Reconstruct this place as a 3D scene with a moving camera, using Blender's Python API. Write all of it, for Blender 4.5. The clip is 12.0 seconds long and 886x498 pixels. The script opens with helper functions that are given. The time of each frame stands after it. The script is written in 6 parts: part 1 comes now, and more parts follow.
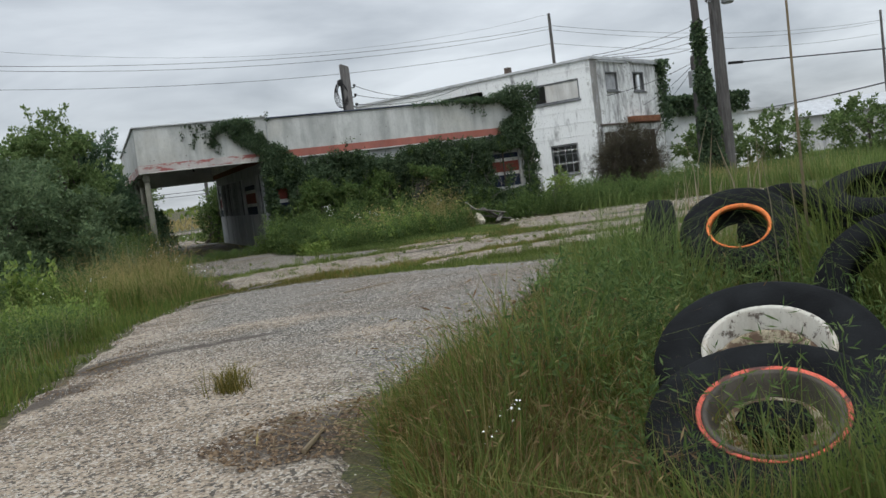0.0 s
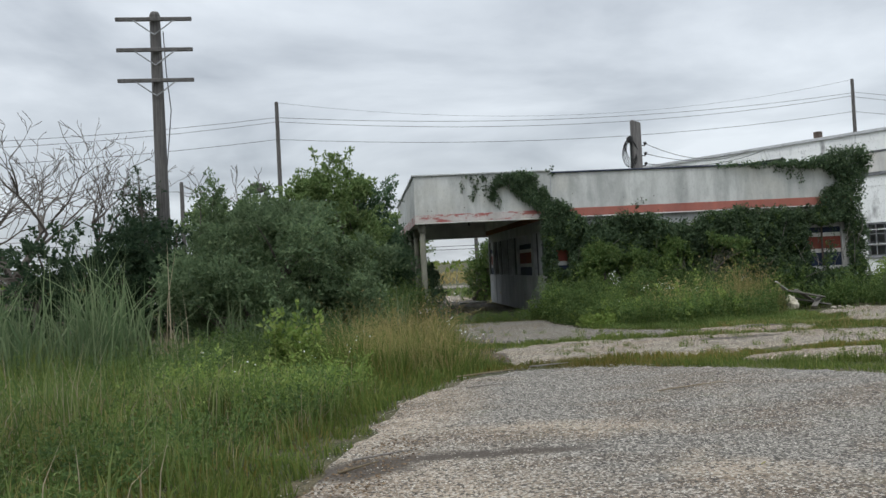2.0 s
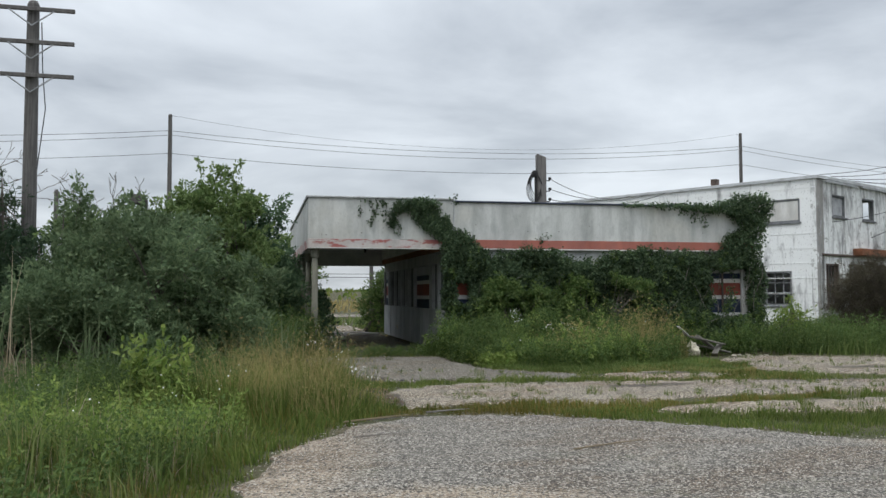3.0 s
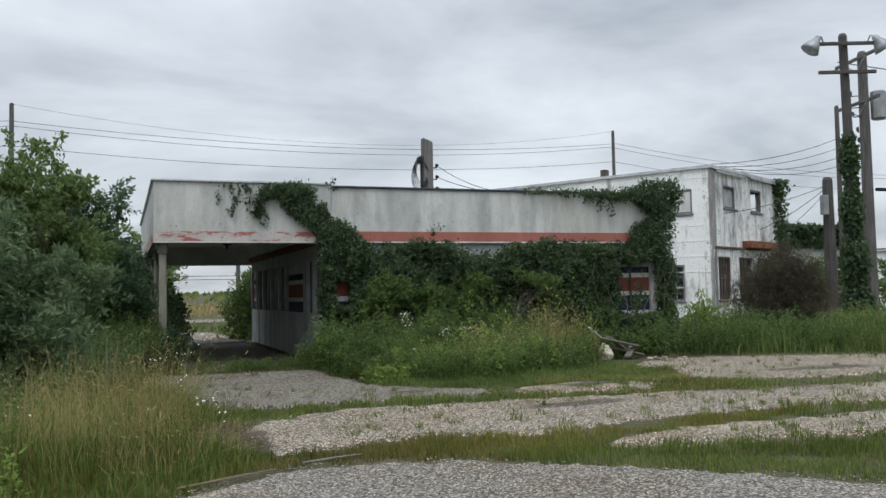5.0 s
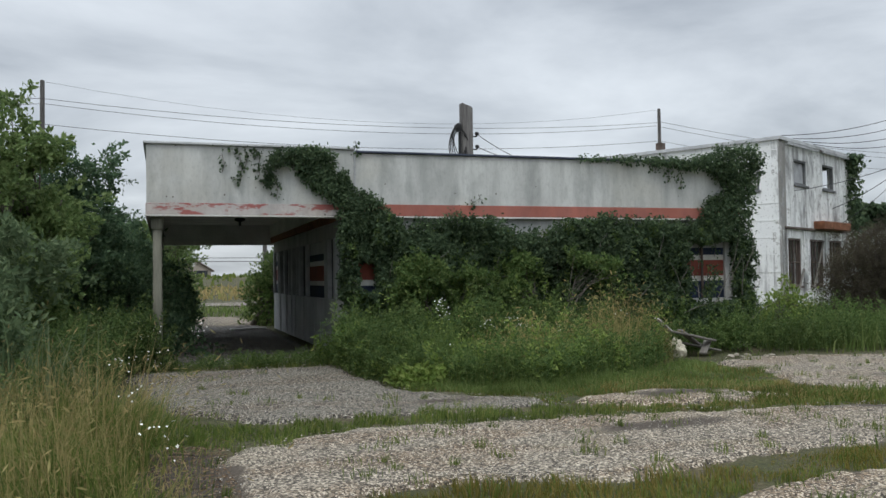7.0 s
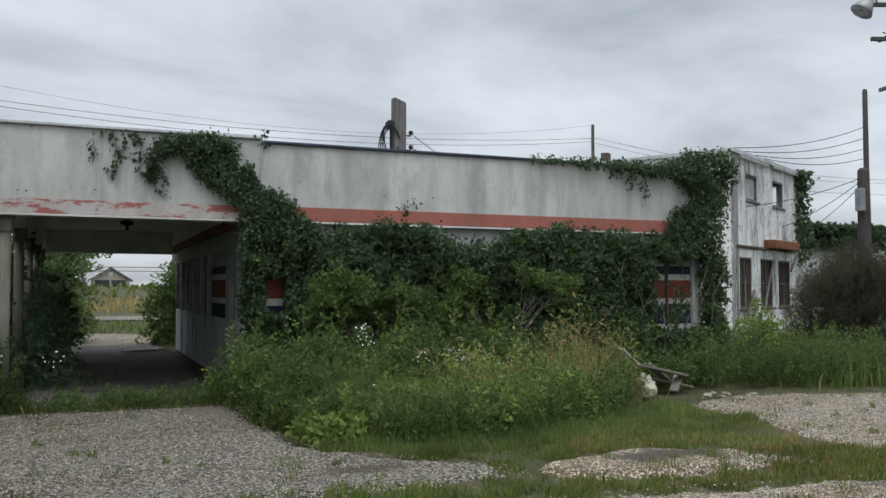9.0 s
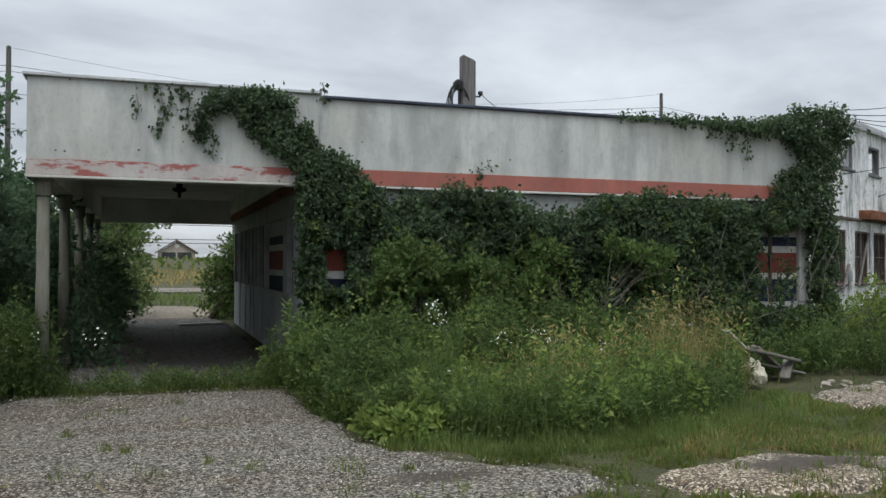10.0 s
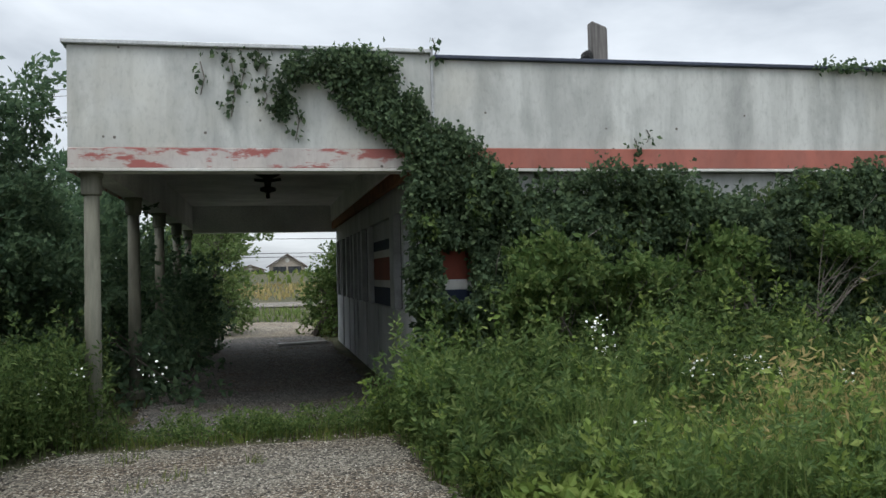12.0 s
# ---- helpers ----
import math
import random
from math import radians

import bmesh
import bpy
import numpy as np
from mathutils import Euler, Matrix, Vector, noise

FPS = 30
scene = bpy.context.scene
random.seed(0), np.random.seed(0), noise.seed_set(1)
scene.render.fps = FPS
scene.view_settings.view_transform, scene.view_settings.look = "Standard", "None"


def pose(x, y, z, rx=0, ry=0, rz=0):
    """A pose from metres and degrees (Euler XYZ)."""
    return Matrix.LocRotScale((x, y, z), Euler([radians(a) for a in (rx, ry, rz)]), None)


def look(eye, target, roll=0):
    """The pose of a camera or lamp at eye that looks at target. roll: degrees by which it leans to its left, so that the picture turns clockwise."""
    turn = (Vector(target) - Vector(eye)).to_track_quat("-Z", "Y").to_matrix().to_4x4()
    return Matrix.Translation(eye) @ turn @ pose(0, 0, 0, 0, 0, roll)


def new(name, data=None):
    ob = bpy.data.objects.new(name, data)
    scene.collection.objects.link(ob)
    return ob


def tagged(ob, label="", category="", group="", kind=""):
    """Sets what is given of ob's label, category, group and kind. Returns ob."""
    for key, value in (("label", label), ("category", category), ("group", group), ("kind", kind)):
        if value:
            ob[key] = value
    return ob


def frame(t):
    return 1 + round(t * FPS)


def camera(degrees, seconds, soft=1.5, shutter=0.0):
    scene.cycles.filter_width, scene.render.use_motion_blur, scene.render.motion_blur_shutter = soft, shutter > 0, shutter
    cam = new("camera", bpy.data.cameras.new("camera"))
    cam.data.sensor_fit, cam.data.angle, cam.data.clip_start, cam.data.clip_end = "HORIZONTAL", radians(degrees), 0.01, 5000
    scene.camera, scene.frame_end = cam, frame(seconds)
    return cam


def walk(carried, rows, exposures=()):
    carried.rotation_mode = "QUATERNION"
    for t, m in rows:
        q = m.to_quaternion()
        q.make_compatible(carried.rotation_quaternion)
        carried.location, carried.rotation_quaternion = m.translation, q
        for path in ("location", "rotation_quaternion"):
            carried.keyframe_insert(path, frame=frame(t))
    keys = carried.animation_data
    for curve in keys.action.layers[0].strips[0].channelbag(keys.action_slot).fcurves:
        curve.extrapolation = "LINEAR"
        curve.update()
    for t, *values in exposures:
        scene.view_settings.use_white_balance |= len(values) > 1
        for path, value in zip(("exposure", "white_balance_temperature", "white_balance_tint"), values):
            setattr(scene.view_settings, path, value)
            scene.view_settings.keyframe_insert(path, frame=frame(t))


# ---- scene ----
cam = camera(54.0, 12.0)
SKY, EXPO = 1.04, 0.0
PATH = [
    (0, (0.775, -0.484, 1.41), (1.504, 1.372, 1.255), -7.2),
    (0.5, (0.693, 0.188, 1.438), (1.171, 2.127, 1.331), -7.7),
    (1, (0.752, 0.873, 1.456), (1.032, 2.853, 1.429), -5.3),
    (1.5, (0.754, 1.499, 1.463), (0.952, 3.489, 1.507), -3.3),
    (2, (0.784, 2.14, 1.494), (0.96, 4.132, 1.534), -2.9),
    (2.5, (0.835, 2.804, 1.495), (1.114, 4.782, 1.591), -0.7),
    (3, (0.913, 3.488, 1.503), (1.329, 5.441, 1.606), -0.1),
    (3.5, (1.051, 4.209, 1.511), (1.594, 6.132, 1.602), -0.4),
    (3.7, (1.089, 4.51, 1.509), (1.684, 6.418, 1.593), -0.7),
    (5.3, (1.59, 6.921, 1.505), (2.287, 8.794, 1.607), -1.2),
    (5.5, (1.651, 7.155, 1.497), (2.336, 9.032, 1.595), -1.6),
    (6, (1.86, 7.827, 1.498), (2.508, 9.717, 1.585), -1.3),
    (6.5, (2.132, 8.479, 1.519), (2.732, 10.384, 1.617), -0.9),
    (7, (2.391, 9.163, 1.517), (3.003, 11.066, 1.58), -0.8),
    (7.5, (2.655, 9.776, 1.543), (3.292, 11.671, 1.607), -0.1),
    (9.3, (3.388, 12.202, 1.614), (4.159, 14.045, 1.709), -0.0),
    (9.5, (3.445, 12.491, 1.601), (4.136, 14.366, 1.679), 0.4),
    (10, (3.592, 13.172, 1.591), (4.227, 15.068, 1.623), 0.3),
    (10.5, (3.777, 13.761, 1.574), (4.332, 15.681, 1.643), -0.4),
    (11, (3.861, 14.532, 1.559), (4.362, 16.465, 1.659), -0.3),
    (11.5, (3.963, 15.193, 1.538), (4.422, 17.139, 1.585), -0.1),
    (12, (3.991, 15.896, 1.554), (4.392, 17.854, 1.607), -1.3),
]
walk(cam, [(t, look(eye, target, roll)) for t, eye, target, roll in PATH], [(0.0, EXPO - 0.1), (0.8, EXPO), (6.5, EXPO), (7.0, EXPO - 0.06), (9.6, EXPO - 0.08), (10.5, EXPO + 0.08), (11.5, EXPO + 0.02), (12.0, EXPO + 0.2)])

# ---- world, sun ----
world = bpy.data.worlds.new("overcast")
scene.world = world
world.use_nodes = True
wt = world.node_tree
wt.nodes.clear()
wl = wt.links.new


def wn(kind, **props):
    n = wt.nodes.new(kind)
    for k, v in props.items():
        n.inputs[k.replace("_", " ")].default_value = v
    return n


def wmath(op, a, b=None):
    n = wt.nodes.new("ShaderNodeMath")
    n.operation = op
    for i, v in enumerate((a, b)):
        if v is None:
            continue
        if isinstance(v, (int, float)):
            n.inputs[i].default_value = v
        else:
            wl(v, n.inputs[i])
    return n.outputs[0]


SUN_EL, SUN_AZ = 58.0, 215.0
sky = wt.nodes.new("ShaderNodeTexSky")
sky.sky_type, sky.sun_disc = "NISHITA", False
sky.sun_elevation, sky.sun_rotation = radians(SUN_EL), radians(SUN_AZ)
tc = wt.nodes.new("ShaderNodeTexCoord")
sp = wt.nodes.new("ShaderNodeSeparateXYZ")
wl(tc.outputs["Generated"], sp.inputs[0])
zc = wmath("MAXIMUM", sp.outputs[2], 0.0)
den = wmath("ADD", zc, 0.16)
cb = wt.nodes.new("ShaderNodeCombineXYZ")
wl(wmath("DIVIDE", sp.outputs[0], den), cb.inputs[0])
wl(wmath("DIVIDE", sp.outputs[1], den), cb.inputs[1])
n1 = wn("ShaderNodeTexNoise", Scale=0.95, Detail=7.0, Roughness=0.52, Distortion=0.35)
wl(cb.outputs[0], n1.inputs["Vector"])
n2 = wn("ShaderNodeTexNoise", Scale=0.33, Detail=3.0, Roughness=0.5)
wl(cb.outputs[0], n2.inputs["Vector"])
nn = wmath("ADD", wmath("MULTIPLY", n1.outputs["Fac"], 0.6), wmath("MULTIPLY", n2.outputs["Fac"], 0.4))
rp = wt.nodes.new("ShaderNodeValToRGB")
wl(nn, rp.inputs[0])
rp.color_ramp.elements[0].position, rp.color_ramp.elements[0].color = 0.38, (0.33, 0.365, 0.41, 1)
rp.color_ramp.elements[1].position, rp.color_ramp.elements[1].color = 0.61, (0.755, 0.805, 0.855, 1)
# an overcast sky is brighter overhead than at the horizon
lift = wmath("ADD", 0.92, wmath("MULTIPLY", wmath("POWER", zc, 1.6), 1.9))
sc = wt.nodes.new("ShaderNodeVectorMath")
sc.operation = "SCALE"
wl(rp.outputs[0], sc.inputs[0])
wl(lift, sc.inputs["Scale"])
mx = wt.nodes.new("ShaderNodeMix")
mx.data_type = "RGBA"
mx.inputs[0].default_value = 0.012
wl(sc.outputs[0], mx.inputs[6])
wl(sky.outputs[0], mx.inputs[7])
bg = wt.nodes.new("ShaderNodeBackground")
bg.inputs["Strength"].default_value = SKY
wl(mx.outputs[2], bg.inputs["Color"])
wo = wt.nodes.new("ShaderNodeOutputWorld")
wl(bg.outputs[0], wo.inputs["Surface"])

sun = new("sun", bpy.data.lights.new("sun", "SUN"))
sun.data.energy, sun.data.angle, sun.data.color = 0.9, radians(22), (1.0, 0.97, 0.92)
a_, e_ = radians(SUN_AZ), radians(SUN_EL)
sun.matrix_world = look((40 * math.sin(a_) * math.cos(e_), 40 * math.cos(a_) * math.cos(e_), 40 * math.sin(e_)), (0, 0, 0))


# ---- materials ----
class Mat:
    """A procedural material: a Principled surface and short-hands for its nodes."""

    def __init__(self, name, rough=0.8, metal=0.0, color=(0.5, 0.5, 0.5)):
        self.m = bpy.data.materials.new(name)
        self.m.use_nodes = True
        self.t = self.m.node_tree
        self.b = self.t.nodes["Principled BSDF"]
        self.b.inputs["Roughness"].default_value = rough
        self.b.inputs["Metallic"].default_value = metal
        self.b.inputs["Base Color"].default_value = (*color, 1)
        self.b.inputs["Specular IOR Level"].default_value = 0.3
        self.tc = self.t.nodes.new("ShaderNodeTexCoord")

    def link(self, a, b):
        self.t.links.new(a, b)

    def coords(self, scale=(1, 1, 1)):
        mp = self.t.nodes.new("ShaderNodeMapping")
        mp.inputs["Scale"].default_value = scale
        self.link(self.tc.outputs["Object"], mp.inputs[0])
        return mp.outputs[0]

    def noise(self, scale, detail=4.0, stretch=(1, 1, 1), rough=0.55, dist=0.0):
        n = self.t.nodes.new("ShaderNodeTexNoise")
        n.inputs["Scale"].default_value, n.inputs["Detail"].default_value = scale, detail
        n.inputs["Roughness"].default_value, n.inputs["Distortion"].default_value = rough, dist
        self.link(self.coords(stretch), n.inputs["Vector"])
        return n.outputs["Fac"]

    def cells(self, scale, out="Color", feature="F1"):
        n = self.t.nodes.new("ShaderNodeTexVoronoi")
        n.feature = feature
        n.inputs["Scale"].default_value = scale
        self.link(self.coords(), n.inputs["Vector"])
        return n.outputs[out]

    def island(self):
        return self.t.nodes.new("ShaderNodeNewGeometry").outputs["Random Per Island"]

    def random(self):
        return self.t.nodes.new("ShaderNodeObjectInfo").outputs["Random"]

    def ramp(self, fac, *stops):
        r = self.t.nodes.new("ShaderNodeValToRGB")
        el = r.color_ramp.elements
        while len(el) < len(stops):
            el.new(0.5)
        for e, (p, c) in zip(el, stops):
            e.position = p
            e.color = (*c, 1) if isinstance(c, tuple) else (c, c, c, 1)
        self.link(fac, r.inputs[0])
        return r.outputs[0]

    def mix(self, fac, a, b, blend="MIX"):
        n = self.t.nodes.new("ShaderNodeMix")
        n.data_type, n.blend_type = "RGBA", blend
        for v, k in ((fac, 0), (a, 6), (b, 7)):
            s = n.inputs[k]
            if isinstance(v, (int, float)):
                s.default_value = (v, v, v, 1) if k else v
            elif isinstance(v, tuple):
                s.default_value = (*v, 1)
            else:
                self.link(v, s)
        return n.outputs[2]

    def bump(self, height, strength=0.3, dist=0.01):
        n = self.t.nodes.new("ShaderNodeBump")
        n.inputs["Strength"].default_value, n.inputs["Distance"].default_value = strength, dist
        self.link(height, n.inputs["Height"])
        self.link(n.outputs[0], self.b.inputs["Normal"])
        return self

    def ellipse(self, x, y, l, w, turn):
        """Distance from a ragged ellipse's middle, 1 at its edge."""
        nz = self.t.nodes.new("ShaderNodeTexNoise")
        nz.inputs["Scale"].default_value, nz.inputs["Detail"].default_value = 2.6, 6.0
        self.link(self.tc.outputs["Object"], nz.inputs["Vector"])
        warp = self.t.nodes.new("ShaderNodeVectorMath")
        warp.operation = "MULTIPLY_ADD"
        self.link(nz.outputs["Color"], warp.inputs[0])
        warp.inputs[1].default_value = (0.5, 0.5, 0)
        self.link(self.tc.outputs["Object"], warp.inputs[2])
        mp = self.t.nodes.new("ShaderNodeMapping")
        mp.vector_type = "TEXTURE"
        mp.inputs["Location"].default_value, mp.inputs["Rotation"].default_value, mp.inputs["Scale"].default_value = (x + 0.25, y + 0.25, 0), (0, 0, radians(turn)), (l, w, 1)
        self.link(warp.outputs[0], mp.inputs[0])
        ln = self.t.nodes.new("ShaderNodeVectorMath")
        ln.operation = "LENGTH"
        self.link(mp.outputs[0], ln.inputs[0])
        return ln.outputs["Value"]

    def color(self, out):
        self.link(out, self.b.inputs["Base Color"])
        return self

    def thin(self, amount, out):
        """Light through thin leaves."""
        tr = self.t.nodes.new("ShaderNodeBsdfTranslucent")
        self.link(out, tr.inputs["Color"])
        ms = self.t.nodes.new("ShaderNodeMixShader")
        ms.inputs[0].default_value = amount
        self.link(self.b.outputs[0], ms.inputs[1])
        self.link(tr.outputs[0], ms.inputs[2])
        self.link(ms.outputs[0], self.t.nodes["Material Output"].inputs["Surface"])
        return self


def foliage(name, dark, mid, light, rough=0.55, patch=0.5):
    m = Mat(name, rough)
    c = m.ramp(m.island(), (0.0, dark), (0.5, mid), (1.0, light))
    p = m.ramp(m.noise(patch, 3), (0.35, 0.75), (0.65, 1.2))
    c = m.mix(1.0, c, p, "MULTIPLY")
    m.b.inputs["Specular IOR Level"].default_value = 0.18
    return m.color(c).thin(0.48, c).m


def plain(name, c, rough=0.7, metal=0.0, vary=0.25, scale=3.0, bump=0.15):
    m = Mat(name, rough, metal)
    a = tuple(v * (1 - vary) for v in c)
    b = tuple(min(1, v * (1 + vary)) for v in c)
    big = m.ramp(m.noise(scale, 5), (0.3, a), (0.7, b))
    fine = m.ramp(m.noise(scale * 25, 3), (0.3, 0.8), (0.7, 1.1))
    m.color(m.mix(1.0, big, fine, "MULTIPLY"))
    return m.bump(m.noise(scale * 14, 4), bump, 0.01).m


def painted_wall(name, base, grime, drips=5.0, wear=None, wear_at=0.56, grain=(1, 1, 2.4)):
    """Old exterior paint with rain streaks, chalking and specks."""
    m = Mat(name, 0.8)
    broad = m.noise(1.0, 6, (1.7, 1.7, 0.75), 0.6, 0.3)
    c = m.mix(m.ramp(broad, (0.35, 0.0), (0.66, 1.0)), base, tuple(0.72 * v for v in base))
    streak = m.noise(1.0, 6, (drips, drips, 0.4), 0.62, 0.15)
    c = m.mix(m.ramp(streak, (0.44, 0.0), (0.74, 0.75)), c, grime)
    smear = m.noise(1.0, 5, (2.6, 2.6, 0.9), 0.6, 0.4)
    c = m.mix(m.ramp(smear, (0.52, 0.0), (0.70, 0.55)), c, tuple(0.85 * v for v in grime))
    warm = m.noise(0.8, 4)
    c = m.mix(m.ramp(warm, (0.5, 0.0), (0.75, 0.35)), c, tuple(v * k for v, k in zip(base, (0.92, 0.84, 0.70))))
    fine = m.noise(22, 5, (1, 1, 0.5), 0.7)
    c = m.mix(m.ramp(fine, (0.5, 0.0), (0.75, 0.3)), c, tuple(v * 0.6 for v in grime))
    sp = m.ramp(m.cells(3.6, "Distance"), (0.045, 0.9), (0.065, 0.0))
    c = m.mix(sp, c, (0.10, 0.085, 0.07))
    if wear:
        w = m.ramp(m.noise(3.0, 7, grain, 0.7), (wear_at, 0.0), (wear_at + 0.06, 0.9))
        c = m.mix(w, c, wear)
    return m.color(c).bump(m.noise(60, 4), 0.12, 0.006).m


def block_wall(name, at=0.50):
    """White paint over concrete blocks, with running mould, peeled patches and bare courses."""
    m = Mat(name, 0.85)
    c = m.mix(m.ramp(m.noise(0.5, 4), (0.45, 0.0), (0.72, 0.5)), (0.86, 0.87, 0.86), (0.62, 0.63, 0.62))
    mould = m.noise(1.0, 8, (1.5, 1.5, 0.5), 0.68, 0.2)
    c = m.mix(m.ramp(mould, (at, 0.0), (at + 0.16, 0.9)), c, (0.20, 0.20, 0.20))
    run = m.noise(1.0, 7, (3.4, 3.4, 0.4), 0.72, 0.3)
    c = m.mix(m.ramp(run, (at + 0.04, 0.0), (at + 0.20, 0.8)), c, (0.17, 0.165, 0.16))
    peel = m.noise(3.4, 8, (1, 1, 1), 0.75, 0.6)
    c = m.mix(m.ramp(peel, (at + 0.07, 0.0), (at + 0.11, 0.75)), c, (0.30, 0.285, 0.265))
    c = m.mix(m.ramp(m.noise(14, 5), (0.6, 0.0), (0.68, 0.6)), c, (0.26, 0.25, 0.235))
    return m.color(c).bump(m.noise(25, 4), 0.2, 0.01).m


def aggregate(name, low, high, sand, sand_at=0.5, spots=(), size=50, worn=()):
    """Worn paving: pebbles in a binder, sandy patches, brown grime and dark spots (x, y, length, width, turn)."""
    m = Mat(name, 0.92)
    peb = m.cells(size, "Color")
    v = m.ramp(peb, (0.12, low), (0.5, tuple(0.55 * b for b in high)), (0.78, high), (0.95, tuple(min(1, 1.5 * h) for h in high)))
    big = m.ramp(m.cells(27, "Distance"), (0.0, 0.74), (0.5, 1.14))
    v = m.mix(1.0, v, big, "MULTIPLY")
    patch = m.noise(0.42, 6, (1, 1, 1), 0.62, 0.5)
    sandy = m.mix(0.45, m.mix(m.ramp(m.noise(38, 4), (0.4, 0.0), (0.6, 1.0)), tuple(0.55 * s for s in sand), sand), m.mix(1.0, v, tuple(min(1, 1.6 * s / max(sand)) for s in sand), "MULTIPLY"))
    c = m.mix(m.ramp(patch, (sand_at, 0.0), (sand_at + 0.12, 0.85)), v, sandy)
    for spot in worn:
        c = m.mix(m.ramp(m.ellipse(*spot), (0.5, 0.92), (1.15, 0.0)), c, sandy)
    grime = m.noise(0.75, 7, (0.7, 1.6, 1), 0.68, 0.3)
    c = m.mix(m.ramp(grime, (0.46, 0.0), (0.6, 0.75)), c, m.mix(1.0, v, (0.72, 0.56, 0.43), "MULTIPLY"))
    moss = m.noise(1.3, 6, (1, 1, 1), 0.7)
    c = m.mix(m.ramp(moss, (0.58, 0.0), (0.72, 0.5)), c, (0.11, 0.115, 0.055))
    sp = m.ramp(m.cells(8, "Distance"), (0.05, 0.85), (0.10, 0.0))
    c = m.mix(sp, c, (0.035, 0.032, 0.028))
    c = m.mix(m.ramp(m.cells(size * 1.25, "Color"), (0.68, 0.0), (0.73, 0.95)), c, tuple(min(0.6, 2.0 * h) for h in high))
    c = m.mix(m.ramp(m.cells(size * 0.9, "Color"), (0.27, 0.85), (0.33, 0.0)), c, tuple(0.5 * v for v in low))
    for spot in spots:
        c = m.mix(m.ramp(m.ellipse(*spot), (0.55, 0.93), (1.05, 0.0)), c, m.mix(m.noise(60, 3), (0.028, 0.024, 0.02), (0.10, 0.08, 0.062)))
    return m.color(c).bump(m.noise(45, 5), 0.5, 0.012).m


def wood(name, a, b, stretch=(9, 9, 0.6), rough=0.85):
    m = Mat(name, rough)
    g = m.noise(2.0, 7, stretch, 0.65)
    c = m.ramp(g, (0.3, a), (0.7, b))
    c = m.mix(m.ramp(m.noise(1.2, 3), (0.5, 0.0), (0.8, 0.5)), c, tuple(0.5 * v for v in a))
    return m.color(c).bump(g, 0.4, 0.01).m


# first spot of paving_grey: a dirt hollow with its shadow painted in
M_SLAB = aggregate("paving_grey", (0.075, 0.068, 0.058), (0.215, 0.197, 0.17), (0.56, 0.43, 0.31), 0.56, ((1.65, 9.0, 1.15, 0.2, -4), (0.6, 8.75, 0.7, 0.36, 25), (1.8, 4.6, 0.72, 0.5, 30), (1.9, 13.95, 0.35, 0.2, 40), (0.25, 7.6, 0.6, 0.2, 60)), 52, ((0.7, 6.0, 2.2, 4.2, 0), (1.0, 11.4, 1.1, 2.7, -14), (2.4, 9.8, 1.4, 0.5, -8)))
M_SLAB_PALE = aggregate("paving_pale", (0.055, 0.048, 0.039), (0.285, 0.248, 0.195), (0.34, 0.275, 0.195), 0.5, ((2.75, 16.0, 0.3, 0.8, 0), (8.6, 18.9, 0.8, 0.3, 0), (10.5, 17.1, 1.3, 0.3, -6), (13.5, 19.2, 1.6, 0.35, -8), (7.2, 16.9, 1.0, 0.3, 5)))
M_SLAB_DARK = aggregate("paving_dark", (0.028, 0.026, 0.022), (0.195, 0.178, 0.146), (0.22, 0.20, 0.155), 0.6, ((5.7, 19.4, 0.5, 0.25, 0),))
# dusty canopy floor; its dark tone has the canopy's shade painted in
M_SLAB_DUSTY_SHADED = aggregate("paving_dusty_shaded", (0.05, 0.047, 0.043), (0.16, 0.15, 0.138), (0.19, 0.17, 0.15), 0.54)


def soil():
    m = Mat("soil", 0.95)
    c = m.ramp(m.noise(0.9, 7, (1, 1, 1), 0.68), (0.3, (0.040, 0.052, 0.020)), (0.48, (0.085, 0.088, 0.036)), (0.6, (0.13, 0.105, 0.06)), (0.75, (0.20, 0.165, 0.11)))
    c = m.mix(m.ramp(m.noise(22, 6, (1, 1, 1), 0.7), (0.42, 0.0), (0.6, 0.8)), c, (0.035, 0.036, 0.020))
    c = m.mix(m.ramp(m.cells(30, "Distance"), (0.12, 0.6), (0.3, 0.0)), c, (0.17, 0.15, 0.10))
    return m.color(c).bump(m.noise(26, 6), 0.8, 0.04).m


M_SOIL = soil()
M_DIRT = plain("dark_dirt", (0.055, 0.045, 0.036), 0.95, 0, 0.4, 4.0, 0.6)
M_GRASS = foliage("grass_green", (0.074, 0.112, 0.026), (0.128, 0.184, 0.039), (0.225, 0.242, 0.074), 0.6)
M_GRASS_YARD = foliage("grass_pale_green", (0.095, 0.145, 0.040), (0.15, 0.22, 0.06), (0.23, 0.27, 0.10), 0.6)
M_GRASS_OLIVE = foliage("grass_olive", (0.110, 0.108, 0.022), (0.170, 0.156, 0.036), (0.29, 0.215, 0.076), 0.6)
M_GRASS_DRY = foliage("grass_golden", (0.30, 0.235, 0.10), (0.42, 0.34, 0.155), (0.22, 0.23, 0.08), 0.7)
M_REED = foliage("reed_green", (0.09, 0.14, 0.065), (0.15, 0.21, 0.10), (0.23, 0.28, 0.15), 0.6)
M_SEEDING = foliage("grass_seeding_brown", (0.15, 0.085, 0.040), (0.235, 0.145, 0.072), (0.33, 0.25, 0.13), 0.7)
M_STRAW = foliage("dead_straw", (0.24, 0.19, 0.12), (0.38, 0.31, 0.21), (0.45, 0.39, 0.28), 0.8)
